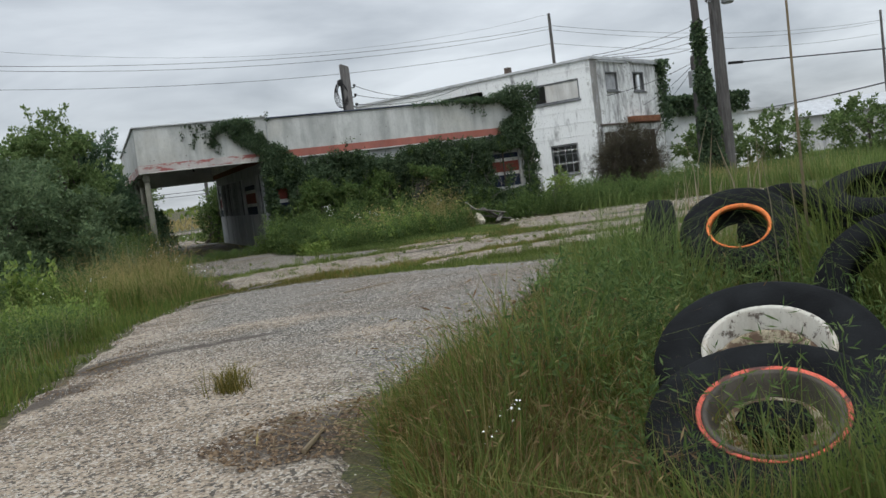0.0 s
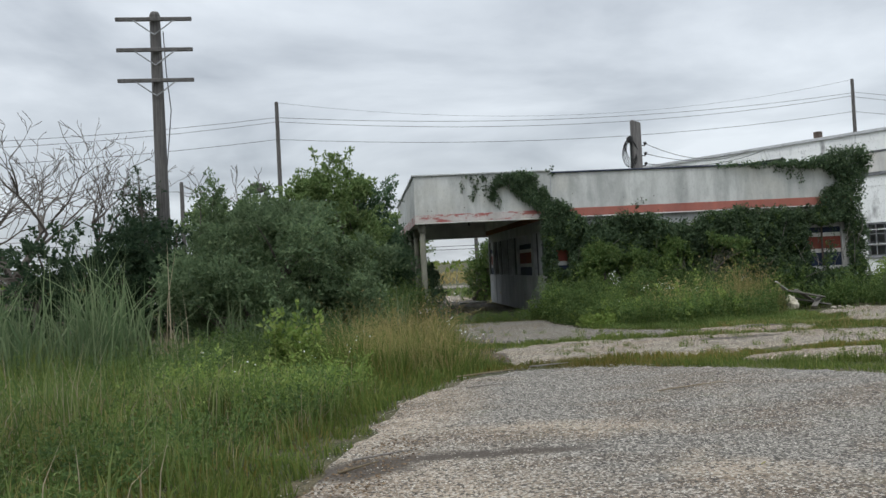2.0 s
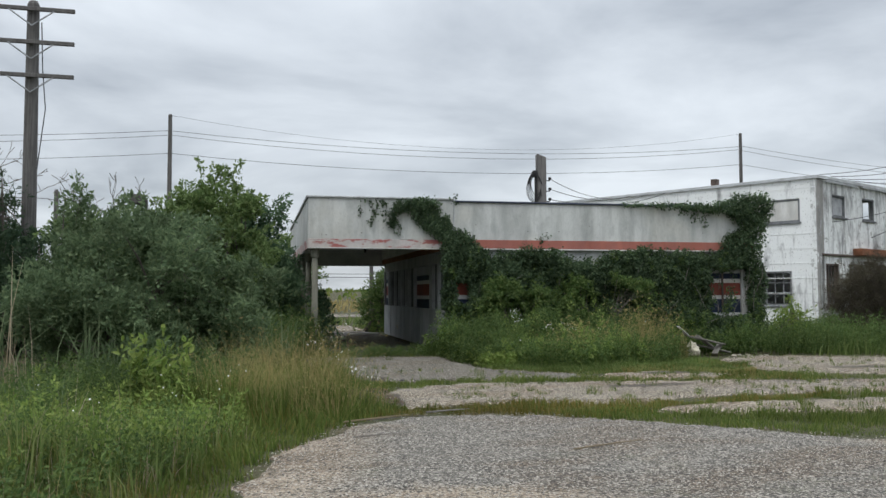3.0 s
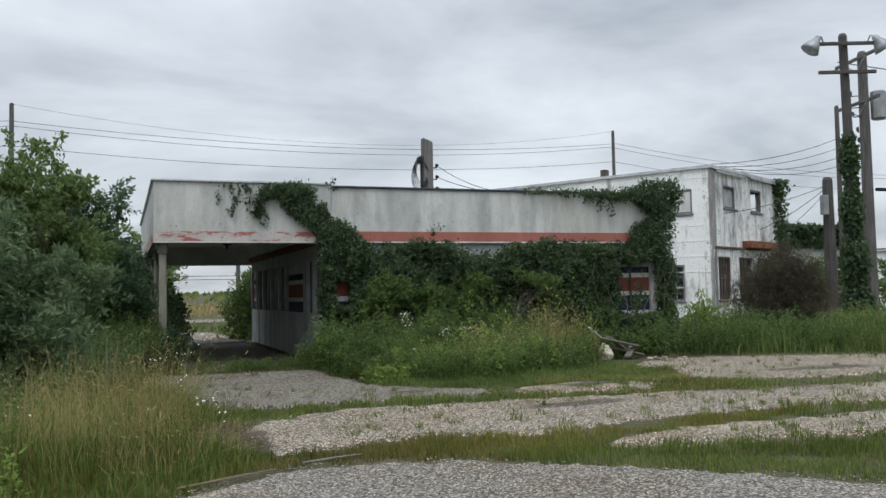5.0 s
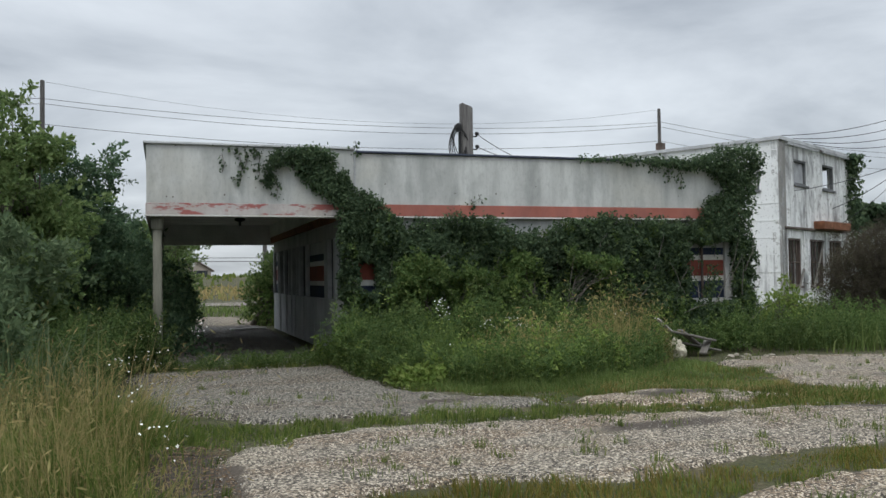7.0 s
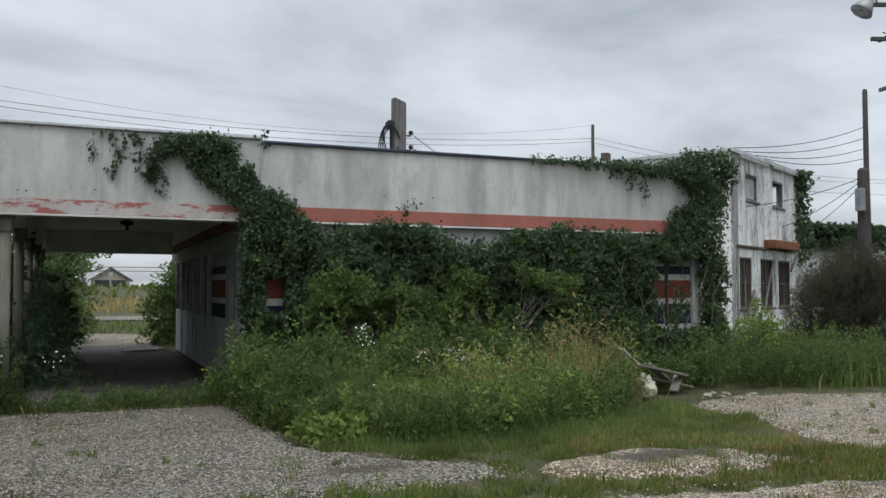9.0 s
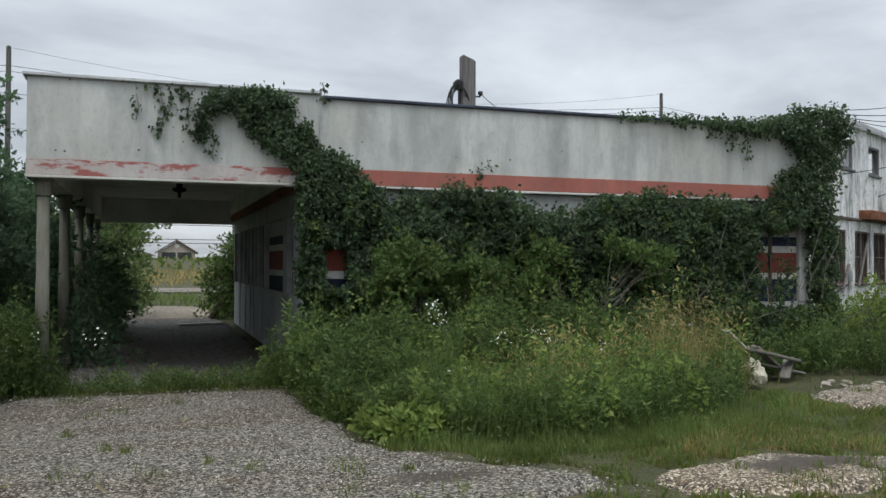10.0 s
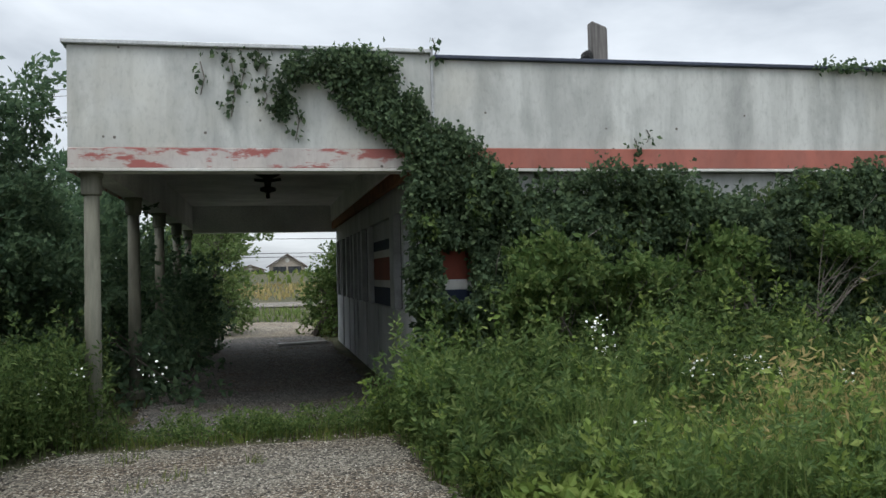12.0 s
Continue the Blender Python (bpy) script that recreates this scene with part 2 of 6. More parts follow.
M_WEED = foliage("weed_leaf", (0.062, 0.108, 0.036), (0.105, 0.170, 0.050), (0.195, 0.255, 0.085), 0.6)
M_WEED_LIGHT = foliage("weed_leaf_yellow", (0.15, 0.23, 0.055), (0.21, 0.29, 0.07), (0.28, 0.34, 0.10), 0.6)
M_IVY = foliage("ivy_leaf", (0.050, 0.082, 0.047), (0.084, 0.130, 0.070), (0.148, 0.205, 0.104), 0.75, 0.8)
M_SILVER = foliage("silver_leaf", (0.100, 0.152, 0.080), (0.145, 0.208, 0.104), (0.220, 0.285, 0.150), 0.7)
M_TREE = foliage("tree_leaf", (0.095, 0.150, 0.055), (0.155, 0.225, 0.078), (0.24, 0.31, 0.125), 0.6)
M_DARKTREE = foliage("dark_leaf", (0.064, 0.112, 0.068), (0.100, 0.166, 0.090), (0.155, 0.230, 0.122), 0.65)
M_CEDAR = foliage("cedar_leaf", (0.032, 0.060, 0.034), (0.050, 0.086, 0.044), (0.075, 0.11, 0.06), 0.7)
M_BROWNBUSH = foliage("brown_twigs", (0.075, 0.062, 0.048), (0.115, 0.097, 0.075), (0.115, 0.115, 0.065), 0.9)
M_FLOWER = plain("white_petals", (0.85, 0.85, 0.80), 0.6, 0, 0.05)
M_BARK = wood("bark", (0.07, 0.06, 0.05), (0.17, 0.15, 0.13))
M_TWIG = wood("pale_twig", (0.13, 0.115, 0.10), (0.26, 0.24, 0.22))
M_POLE = wood("weathered_pole", (0.06, 0.056, 0.054), (0.17, 0.162, 0.155), (9, 9, 0.5))
M_POLE_DARK = wood("creosoted_pole", (0.045, 0.042, 0.04), (0.12, 0.11, 0.105), (9, 9, 0.5))
M_PLANK = wood("grey_plank", (0.10, 0.092, 0.08), (0.25, 0.235, 0.21), (0.8, 9, 9))
M_FASCIA = painted_wall("fascia_white", (0.60, 0.61, 0.59), (0.31, 0.32, 0.31), 4.2)
M_FLAKED = painted_wall("flaked_red_band", (0.60, 0.56, 0.535), (0.40, 0.33, 0.32), 5.0, (0.33, 0.085, 0.075), 0.50, (0.65, 1, 2.2))
M_PINK = painted_wall("faded_red_band", (0.42, 0.150, 0.115), (0.30, 0.13, 0.11), 3.0)
M_WALL = painted_wall("wall_white", (0.62, 0.625, 0.62), (0.33, 0.335, 0.33), 3.0)
M_WALL_GREY = painted_wall("wall_grey", (0.52, 0.53, 0.545), (0.31, 0.315, 0.325), 2.5)
M_SOFFIT = plain("soffit_grey", (0.76, 0.75, 0.735), 0.8, 0, 0.2, 1.2)
M_BLOCK = block_wall("block_white", 0.57)
M_BLOCK_MOULDY = block_wall("block_white_mouldy", 0.485)
M_RED = painted_wall("stripe_red", (0.27, 0.070, 0.048), (0.16, 0.055, 0.042), 2.0)
M_WHITE = painted_wall("stripe_white", (0.72, 0.71, 0.68), (0.45, 0.43, 0.40), 2.0)
M_BLUE = painted_wall("stripe_blue", (0.022, 0.034, 0.068), (0.020, 0.026, 0.042), 2.0)
M_CAP_DARK = plain("dark_blue_flashing", (0.055, 0.065, 0.095), 0.5, 0.2, 0.3)
M_CAP_PALE = plain("pale_flashing", (0.55, 0.56, 0.57), 0.45, 0.3, 0.2)
M_COLUMN = wood("column_paint", (0.10, 0.10, 0.078), (0.215, 0.21, 0.165), (5, 5, 0.8), 0.7)
M_FRAME = plain("window_frame_grey", (0.40, 0.41, 0.42), 0.6, 0.1, 0.25)
M_FRAME_DARK = plain("rusty_frame", (0.13, 0.10, 0.085), 0.8, 0.2, 0.35)
M_RUST = plain("rust", (0.23, 0.10, 0.055), 0.9, 0.1, 0.45, 4.0)
M_METAL = plain("galvanised", (0.33, 0.34, 0.35), 0.5, 0.6, 0.2)
M_BLACK = plain("black_iron", (0.02, 0.02, 0.02), 0.6, 0.3, 0.3)
M_WIRE = plain("wire", (0.05, 0.05, 0.055), 0.6, 0.0, 0.1)
M_RUBBER = plain("tyre_rubber", (0.011, 0.012, 0.013), 0.95, 0, 0.45, 5.0, 0.3)
M_RUBBER.node_tree.nodes["Principled BSDF"].inputs["Specular IOR Level"].default_value = 0.12
M_RIM = painted_wall("rim_white_chipped", (0.66, 0.64, 0.57), (0.36, 0.29, 0.22), 9.0, (0.07, 0.05, 0.038), 0.56, (5, 5, 5))
M_RIM_GREY = plain("rim_grey", (0.085, 0.074, 0.060), 0.7, 0.2, 0.4, 8.0)
M_RIM_RUSTY = painted_wall("rim_rusty_cream", (0.42, 0.37, 0.26), (0.18, 0.12, 0.08), 9.0, (0.10, 0.06, 0.04), 0.46, (6, 6, 6))
M_ORANGE = plain("orange_spray", (0.80, 0.22, 0.06), 0.7, 0, 0.25, 9.0)
M_CORAL = painted_wall("coral_spray", (0.74, 0.15, 0.10), (0.42, 0.10, 0.08), 9.0, (0.06, 0.045, 0.04), 0.54, (2.2, 2.2, 2.2))
M_ROOF_FAR = plain("roof_shingle", (0.19, 0.16, 0.14), 0.9, 0, 0.2, 2.0)
M_SIDING = plain("siding_tan", (0.40, 0.35, 0.30), 0.8, 0, 0.15, 2.0)
M_STONE_PALE = plain("chip_stone", (0.30, 0.27, 0.22), 0.9, 0, 0.5, 6.0)


def glass():
    m = Mat("dirty_glass", 0.25, 0.0, (0.03, 0.035, 0.04))
    m.b.inputs["Specular IOR Level"].default_value = 0.5
    return m.color(m.ramp(m.noise(2, 4), (0.4, (0.02, 0.024, 0.028)), (0.7, (0.06, 0.065, 0.07)))).m


M_GLASS = glass()

# ---- mesh helpers ----
INV = {}


def thing(name, at=(0, 0, 0), label="", category="", group="", kind="", m=None):
    """An Empty at a thing's base; its parts are given in world space."""
    ob = new(name)
    ob.empty_display_size = 0.2
    ob.matrix_basis = m or Matrix.Translation(at)
    INV[ob.name] = ob.matrix_basis.inverted()
    return tagged(ob, label, category, group, kind)


def hang(ob, parent, label="", kind=""):
    """Make ob a part of parent; its mesh is in world space."""
    INV[ob.name] = INV[parent.name]
    ob.parent = parent
    ob.matrix_parent_inverse = Matrix.Identity(4)
    ob.data.transform(INV[parent.name])
    return tagged(ob, label, "", "", kind)


def part(name, bm, mat, parent=None, label="", smooth=False, m=None):
    if m is not None:
        bm.transform(m)
    bmesh.ops.recalc_face_normals(bm, faces=bm.faces)
    me = bpy.data.meshes.new(name)
    bm.to_mesh(me)
    bm.free()
    me.materials.append(mat)
    if smooth:
        me.polygons.foreach_set("use_smooth", np.ones(len(me.polygons), bool))
    ob = new(name, me)
    if parent is not None:
        hang(ob, parent, label)
    elif label:
        tagged(ob, label)
    return ob


def raw(name, verts, tris, mat, parent=None, smooth=False):
    """One mesh out of arrays."""
    me = bpy.data.meshes.new(name)
    v = np.asarray(verts, np.float32).reshape(-1, 3)
    f = np.asarray(tris, np.int32).reshape(-1, 3)
    me.vertices.add(len(v))
    me.vertices.foreach_set("co", v.ravel())
    me.loops.add(f.size)
    me.loops.foreach_set("vertex_index", f.ravel())
    me.polygons.add(len(f))
    me.polygons.foreach_set("loop_start", np.arange(0, f.size, 3, dtype=np.int32))
    me.polygons.foreach_set("use_smooth", np.full(len(f), smooth, bool))
    me.update(calc_edges=True)
    me.materials.append(mat)
    ob = new(name, me)
    if parent is not None:
        hang(ob, parent)
    return ob


def box(bm, x0, y0, z0, x1, y1, z1, bevel=0.0):
    r = bmesh.ops.create_cube(bm, size=1.0)
    bmesh.ops.transform(bm, matrix=Matrix.LocRotScale(((x0 + x1) / 2, (y0 + y1) / 2, (z0 + z1) / 2), None, (abs(x1 - x0), abs(y1 - y0), abs(z1 - z0))), verts=r["verts"])
    if bevel:
        es = list({e for v in r["verts"] for e in v.link_edges})
        bmesh.ops.bevel(bm, geom=es, offset=bevel, segments=1, affect="EDGES")
    return bm


def boxes(*rows, bevel=0.0):
    bm = bmesh.new()
    for r in rows:
        box(bm, *r, bevel=bevel)
    return bm


def tube(bm, pts, radii, seg=8, cap=True):
    """A tapered tube along points."""
    rings, pts = [], [Vector(p) for p in pts]
    for i, p in enumerate(pts):
        d = (pts[min(i + 1, len(pts) - 1)] - pts[max(i - 1, 0)]).normalized()
        a = d.cross(Vector((0.3, 0.9, 0.1)) if abs(d.z) > 0.9 else Vector((0, 0, 1))).normalized()
        b = d.cross(a)
        r = radii[i] if isinstance(radii, (list, tuple)) else radii
        rings.append([bm.verts.new(p + r * (math.cos(2 * math.pi * k / seg) * a + math.sin(2 * math.pi * k / seg) * b)) for k in range(seg)])
    for r0, r1 in zip(rings, rings[1:]):
        for k in range(seg):
            bm.faces.new((r0[k], r0[(k + 1) % seg], r1[(k + 1) % seg], r1[k]))
    if cap:
        bm.faces.new(rings[0])
        bm.faces.new(rings[-1])
    return bm


def lathe(bm, profile, seg=48, closed=False):
    """Turn (radius, height) points round z."""
    rings = [[bm.verts.new((r * math.cos(2 * math.pi * k / seg), r * math.sin(2 * math.pi * k / seg), h)) for k in range(seg)] for r, h in profile]
    pairs = list(zip(rings, rings[1:])) + ([(rings[-1], rings[0])] if closed else [])
    for r0, r1 in pairs:
        for k in range(seg):
            bm.faces.new((r0[k], r0[(k + 1) % seg], r1[(k + 1) % seg], r1[k]))
    return bm


RNG = np.random.default_rng(7)


def unit(v):
    return v / np.maximum(np.linalg.norm(v, axis=1, keepdims=True), 1e-6)


def leaves(name, p, size, mat, parent=None, aspect=0.55, up=0.5, droop=0.0, along=None):
    """Folded pointed leaves at the points p."""
    n = len(p)
    if np.isscalar(size):
        size = size * RNG.uniform(0.6, 1.3, n)
    a = unit(RNG.normal(size=(n, 3)) * (1.0 if along is None else 0.65) + np.array([0, 0, -droop]) + (0 if along is None else along))
    nz = unit(RNG.normal(size=(n, 3)) + np.array([0, -up * 0.6, up * 1.6]))
    s = unit(np.cross(a, nz))
    nz = np.cross(s, a)
    L, W = size[:, None], size[:, None] * aspect * 0.5
    v = np.empty((n, 4, 3))
    v[:, 0] = p
    v[:, 1] = p + a * L * 0.45 + s * W + nz * W * 0.35
    v[:, 2] = p + a * L
    v[:, 3] = p + a * L * 0.45 - s * W + nz * W * 0.35
    b = (np.arange(n) * 4)[:, None]
    f = np.concatenate([b + [0, 1, 2], b + [0, 2, 3]], 1)
    return raw(name, v, f, mat, parent)


def sprays(tips, way, per, length, thick=0.05):
    """Leaf points along short twigs that start at the tips: points and the twig's way for each."""
    n = len(tips)
    t = RNG.random((n, per, 1))
    L = (length * RNG.uniform(0.5, 1.3, n))[:, None, None]
    bend = np.array([0, 0, -0.25]) * L * t ** 2
    p = tips[:, None] + way[:, None] * L * t + bend + RNG.normal(0, 1, (n, per, 3)) * thick * (1.25 - t)
    return p.reshape(-1, 3), np.repeat(way, per, 0)


def blades(p, h, w, lean=0.35, seed=0):
    """Arrays of bent grass blades at the ground points p."""
    n = len(p)
    az = RNG.uniform(0, 2 * np.pi, n)
    la = 9.0 * fbm(p[:, 0], p[:, 1], 0.8) + RNG.normal(0, 1.0, n)
    ln = np.abs(RNG.normal(0, lean, n)) * h
    side = np.stack([np.cos(az), np.sin(az), np.zeros(n)], 1) * (w / 2)[:, None]
    ld = np.stack([np.cos(la), np.sin(la), np.zeros(n)], 1) * ln[:, None]
    up = np.stack([np.zeros(n), np.zeros(n), h], 1)
    v = np.empty((n, 5, 3))
    v[:, 0], v[:, 1] = p - side, p + side
    m = p + up * 0.58 + ld * 0.3
    v[:, 2], v[:, 3] = m - side * 0.75, m + side * 0.75
    v[:, 4] = p + up * (1 - 0.25 * np.minimum(1, (ln / np.maximum(h, 1e-3)) ** 2))[:, None] + ld
    b = (np.arange(n) * 5)[:, None]
    f = np.concatenate([b + [0, 1, 3], b + [0, 3, 2], b + [2, 3, 4]], 1)
    return v.reshape(-1, 3), f.reshape(-1, 3), v[:, 4]


def inside(px, py, poly):
    """Which points lie within an outline."""
    r = np.zeros(len(px), bool)
    q = len(poly)
    for i in range(q):
        (x0, y0), (x1, y1) = poly[i], poly[(i + 1) % q]
        c = (y0 > py) != (y1 > py)
        r ^= c & (px < (x1 - x0) * (py - y0) / (y1 - y0 + 1e-12) + x0)
    return r


def scatter(poly, n):
    xs, ys = [a[0] for a in poly], [a[1] for a in poly]
    out = np.empty((0, 2))
    while len(out) < n:
        q = np.stack([RNG.uniform(min(xs), max(xs), n), RNG.uniform(min(ys), max(ys), n)], 1)
        out = np.concatenate([out, q[inside(q[:, 0], q[:, 1], poly)]])
    return out[:n]


def fbm(x, y, s=1.0):
    """A cheap smooth pattern in -1..1."""
    x, y = x * s, y * s
    return (np.sin(x * 1.3 + 1.7 * np.sin(y * 0.9 + 0.4)) + np.sin(y * 1.7 - 1.1 * np.sin(x * 1.1 + 2.0)) + 0.6 * np.sin(2.9 * x + 2.3 * y + 1.0) + 0.5 * np.sin(5.1 * y - 3.7 * x)) / 3.1


def ground_z(x, y):
    x, y = np.asarray(x, float), np.asarray(y, float)
    far = np.clip((y - 70) / 120, 0, 1)
    return -0.05 + 0.03 * fbm(x, y, 0.8) + 2.1 * far * far * (3 - 2 * far)

# ---- ground and paving ----
def ground_sheet():
    gx = np.concatenate([-np.geomspace(1800, 34, 22), np.arange(-32, 52, 0.5), np.geomspace(54, 1800, 22)])
    gy = np.concatenate([-np.geomspace(1500, 12, 18), np.arange(-10, 66, 0.5), np.geomspace(68, 2500, 30)])
    X, Y = np.meshgrid(gx, gy)
    Z = ground_z(X, Y)
    v = np.stack([X, Y, Z], 2).reshape(-1, 3)
    w, h = len(gx), len(gy)
    i = (np.arange(h - 1)[:, None] * w + np.arange(w - 1)[None]).ravel()
    f = np.concatenate([np.stack([i, i + 1, i + w + 1], 1), np.stack([i, i + w + 1, i + w], 1)])
    return raw("ground", v, f, M_SOIL, None, True)


tagged(ground_sheet(), "weedy soil with moss and dry patches", "ground", "", "structure")


def edge_distance(px, py, poly):
    """Distance to an outline, positive inside."""
    d = np.full(px.shape, 1e9)
    for (x0, y0), (x1, y1) in zip(poly, poly[1:] + poly[:1]):
        ex, ey = x1 - x0, y1 - y0
        t = np.clip(((px - x0) * ex + (py - y0) * ey) / (ex * ex + ey * ey + 1e-9), 0, 1)
        d = np.minimum(d, np.hypot(px - x0 - t * ex, py - y0 - t * ey))
    return np.where(inside(px.ravel(), py.ravel(), poly).reshape(px.shape), d, -d)


def slab(name, outline, mat, label, top=0.0, fall=0.30, cell=0.09, wave=1.0):
    """Broken paving that crumbles into the soil along a ragged edge."""
    xs, ys = [p[0] for p in outline], [p[1] for p in outline]
    gx, gy = np.arange(min(xs) - 0.5, max(xs) + 0.5, cell), np.arange(min(ys) - 0.5, max(ys) + 0.5, cell)
    X, Y = np.meshgrid(gx, gy)
    D = edge_distance(X, Y, outline)
    ragged = 0.11 * fbm(X, Y, 2.1) + 0.07 * fbm(X + 5, Y, 6.3) + 0.05 * fbm(X, Y + 3, 15.0)
    s = np.clip((D + 0.10 * wave + ragged * wave) / fall, 0, 1)
    Z = top - 0.17 * (1 - s * s * (3 - 2 * s)) + 0.012 * fbm(X, Y, 0.7) + 0.006 * fbm(X, Y, 4.7)
    w, h = len(gx), len(gy)
    i = (np.arange(h - 1)[:, None] * w + np.arange(w - 1)[None])
    ok = (D[:-1, :-1] > -0.35)
    i = i[ok]
    f = np.concatenate([np.stack([i, i + 1, i + w + 1], 1), np.stack([i, i + w + 1, i + w], 1)])
    used, f = np.unique(f, return_inverse=True)
    v = np.stack([X, Y, Z], 2).reshape(-1, 3)[used]
    return tagged(raw(name, v, f.reshape(-1, 3), mat, None, True), label, "paving", "", "structure")


FRONT = [(-2.3, -6), (-1.5, 2.0), (-0.75, 5.0), (-0.1, 7.3), (0.5, 9.8), (1.0, 11.9), (1.9, 13.6), (2.7, 14.35), (3.6, 14.3), (4.5, 14.05), (5.6, 13.1), (7.4, 11.5), (7.3, 10.6), (5.4, 8.6), (3.74, 6.5), (2.55, 5.3), (2.0, 4.4), (1.75, 3.3), (1.5, 1.0), (1.45, -6)]
MIDDLE = [(2.85, 15.0), (2.7, 16.0), (2.75, 16.8), (3.0, 17.4), (4.3, 17.95), (6.1, 17.85), (8.0, 17.7), (10.4, 17.3), (15.0, 16.6), (15.2, 15.6), (10.0, 15.35), (7.7, 15.35), (5.7, 14.95), (4.4, 15.25), (3.5, 15.0)]
RIGHT = [(6.0, 14.1), (6.1, 14.5), (8.0, 14.75), (11.5, 14.7), (11.8, 13.2), (8.6, 13.3)]
REAR = [(2.1, 24.4), (1.75, 23.6), (2.1, 21.2), (2.6, 19.6), (3.3, 18.6), (4.6, 18.5), (6.3, 18.55), (6.95, 18.5), (6.9, 19.25), (6.1, 19.9), (5.5, 20.8), (5.3, 22.5), (5.3, 24.45)]
PATCH = [(7.0, 18.4), (7.1, 19.1), (8.5, 19.5), (9.6, 19.1), (9.9, 18.2), (8.6, 18.15)]
SIDE = [(11.4, 22.3), (11.3, 20.6), (10.6, 19.3), (10.9, 18.3), (14.0, 18.0), (19.5, 18.2), (19.2, 20.4), (14.4, 22.2), (12.6, 22.6)]
BEHIND = [(2.3, 38.3), (5.3, 38.5), (5.5, 41.0), (5.2, 45.6), (2.6, 46.4), (2.0, 43.0)]
UNDER = [(2.45, 25.1), (5.5, 25.1), (5.5, 37.2), (5.2, 38.6), (2.5, 38.4)]
slab("front_pavement", FRONT, M_SLAB, "grey pebbled paving with sandy worn patches")
slab("middle_pavement", MIDDLE, M_SLAB_PALE, "pale cracked paving slab between grass joints")
slab("side_pavement", RIGHT, M_SLAB_PALE, "pale cracked paving slab between grass joints")
slab("forecourt_pavement", REAR, M_SLAB_DARK, "dark pebbled forecourt before the canopy")
slab("patch_pavement", PATCH, M_SLAB_PALE, "small broken paving slab in the grass")
slab("yard_pavement", SIDE, M_SLAB_PALE, "broken sandy yard slab beside the weeds")
slab("dirt_patch", [(2.15, 15.4), (2.2, 17.4), (2.5, 17.7), (3.0, 17.3), (2.95, 15.4)], M_DIRT, "dark bare dirt at the slab corner", -0.03)
# one floor in two colours: darker for canopy shade, paler for daylight behind
slab("canopy_pavement", UNDER, M_SLAB_DUSTY_SHADED, "dusty paving under the canopy, its shade painted in as a darker colour", 0.01)
slab("rear_pavement", BEHIND, M_SLAB_PALE, "worn paving behind the canopy, its open daylight painted in as a paler colour", 0.0)
slab("road", [(-150, 57.0), (150, 62.5), (150, 70.5), (-150, 65.0)], M_SLAB, "distant grey asphalt road across the field", 0.02, 0.3, 0.9, 0.0)


# ---- canopy and shop building ----
FY = 24.95          # front face of the fascia
CW, CE = 2.11, 5.75  # canopy from west edge to joint
BE = 14.15           # east end of the shop
BY = 36.5            # back of canopy and shop
shop = thing("shop_building", (8.0, 30.0, 0), "abandoned white roadside shop with drive-through canopy, overgrown with ivy", "building")


def fascia_panels(x0, x1, z0, z1, width):
    """Sheets butted side by side with hairline joints."""
    n = max(1, round((x1 - x0) / width))
    w = (x1 - x0) / n
    for k in range(n):
        part("fascia_panel", boxes((x0 + k * w + 0.0006, FY + 0.0006 * (k % 2), z0, x0 + (k + 1) * w - 0.0006, FY + 0.06, z1 if x0 > CE else z1 + 0.02)), M_FASCIA, shop)


fascia_panels(CW, CE, 2.865, 3.86, 3.7)
fascia_panels(CE + 0.03, BE, 2.88, 3.825, 2.1)
part("red_band", boxes((CW, FY - 0.012, 2.66, CE, FY + 0.06, 2.862), bevel=0.006), M_FLAKED, shop, "flaking red paint band on white board")
part("red_band", boxes((CE + 0.03, FY - 0.02, 2.66, BE, FY + 0.06, 2.876), bevel=0.006), M_PINK, shop, "faded salmon red band")
part("drip_edge", boxes((CW - 0.01, FY - 0.03, 2.625, BE, FY + 0.07, 2.657), bevel=0.004), M_WHITE, shop)
part("joint_strip", boxes((CE, FY - 0.025, 2.66, CE + 0.028, FY + 0.06, 3.95), bevel=0.004), M_FRAME, shop)
part("roof_edge", boxes((CW - 0.05, FY - 0.05, 3.883, CE, FY + 0.12, 3.93), bevel=0.008), M_CAP_PALE, shop, "pale metal roof edge")
part("roof_edge", boxes((CE + 0.03, FY - 0.05, 3.828, BE + 0.05, FY + 0.12, 3.87), bevel=0.008), M_CAP_DARK, shop, "dark blue roof edge")
# west side of the canopy
bm = boxes((CW, FY + 0.063, 2.66, CW + 0.06, BY, 3.88))
part("side_fascia", bm, M_FASCIA, shop)
part("side_edge", boxes((CW - 0.05, FY + 0.123, 3.883, CW + 0.1, BY + 0.05, 3.93)), M_CAP_PALE, shop)
part("side_band", boxes((CW - 0.014, FY + 0.063, 2.63, CW - 0.001, BY, 2.86)), M_FLAKED, shop)
part("roof", boxes((CW + 0.1, FY + 0.125, 3.74, BE, BY, 3.82)), M_SOFFIT, shop, "flat tar roof")
part("soffit", boxes((CW + 0.3, FY + 0.3, 3.16, 5.62, BY - 0.31, 3.2)), M_SOFFIT, shop, "grey stained canopy ceiling")
part("beam", boxes((CW + 0.063, FY + 0.073, 2.63, 5.5, FY + 0.29, 3.2)), M_SOFFIT, shop)
part("beam", boxes((CW + 0.063, FY + 0.293, 2.63, CW + 0.295, BY - 0.303, 3.2)), M_SOFFIT, shop)
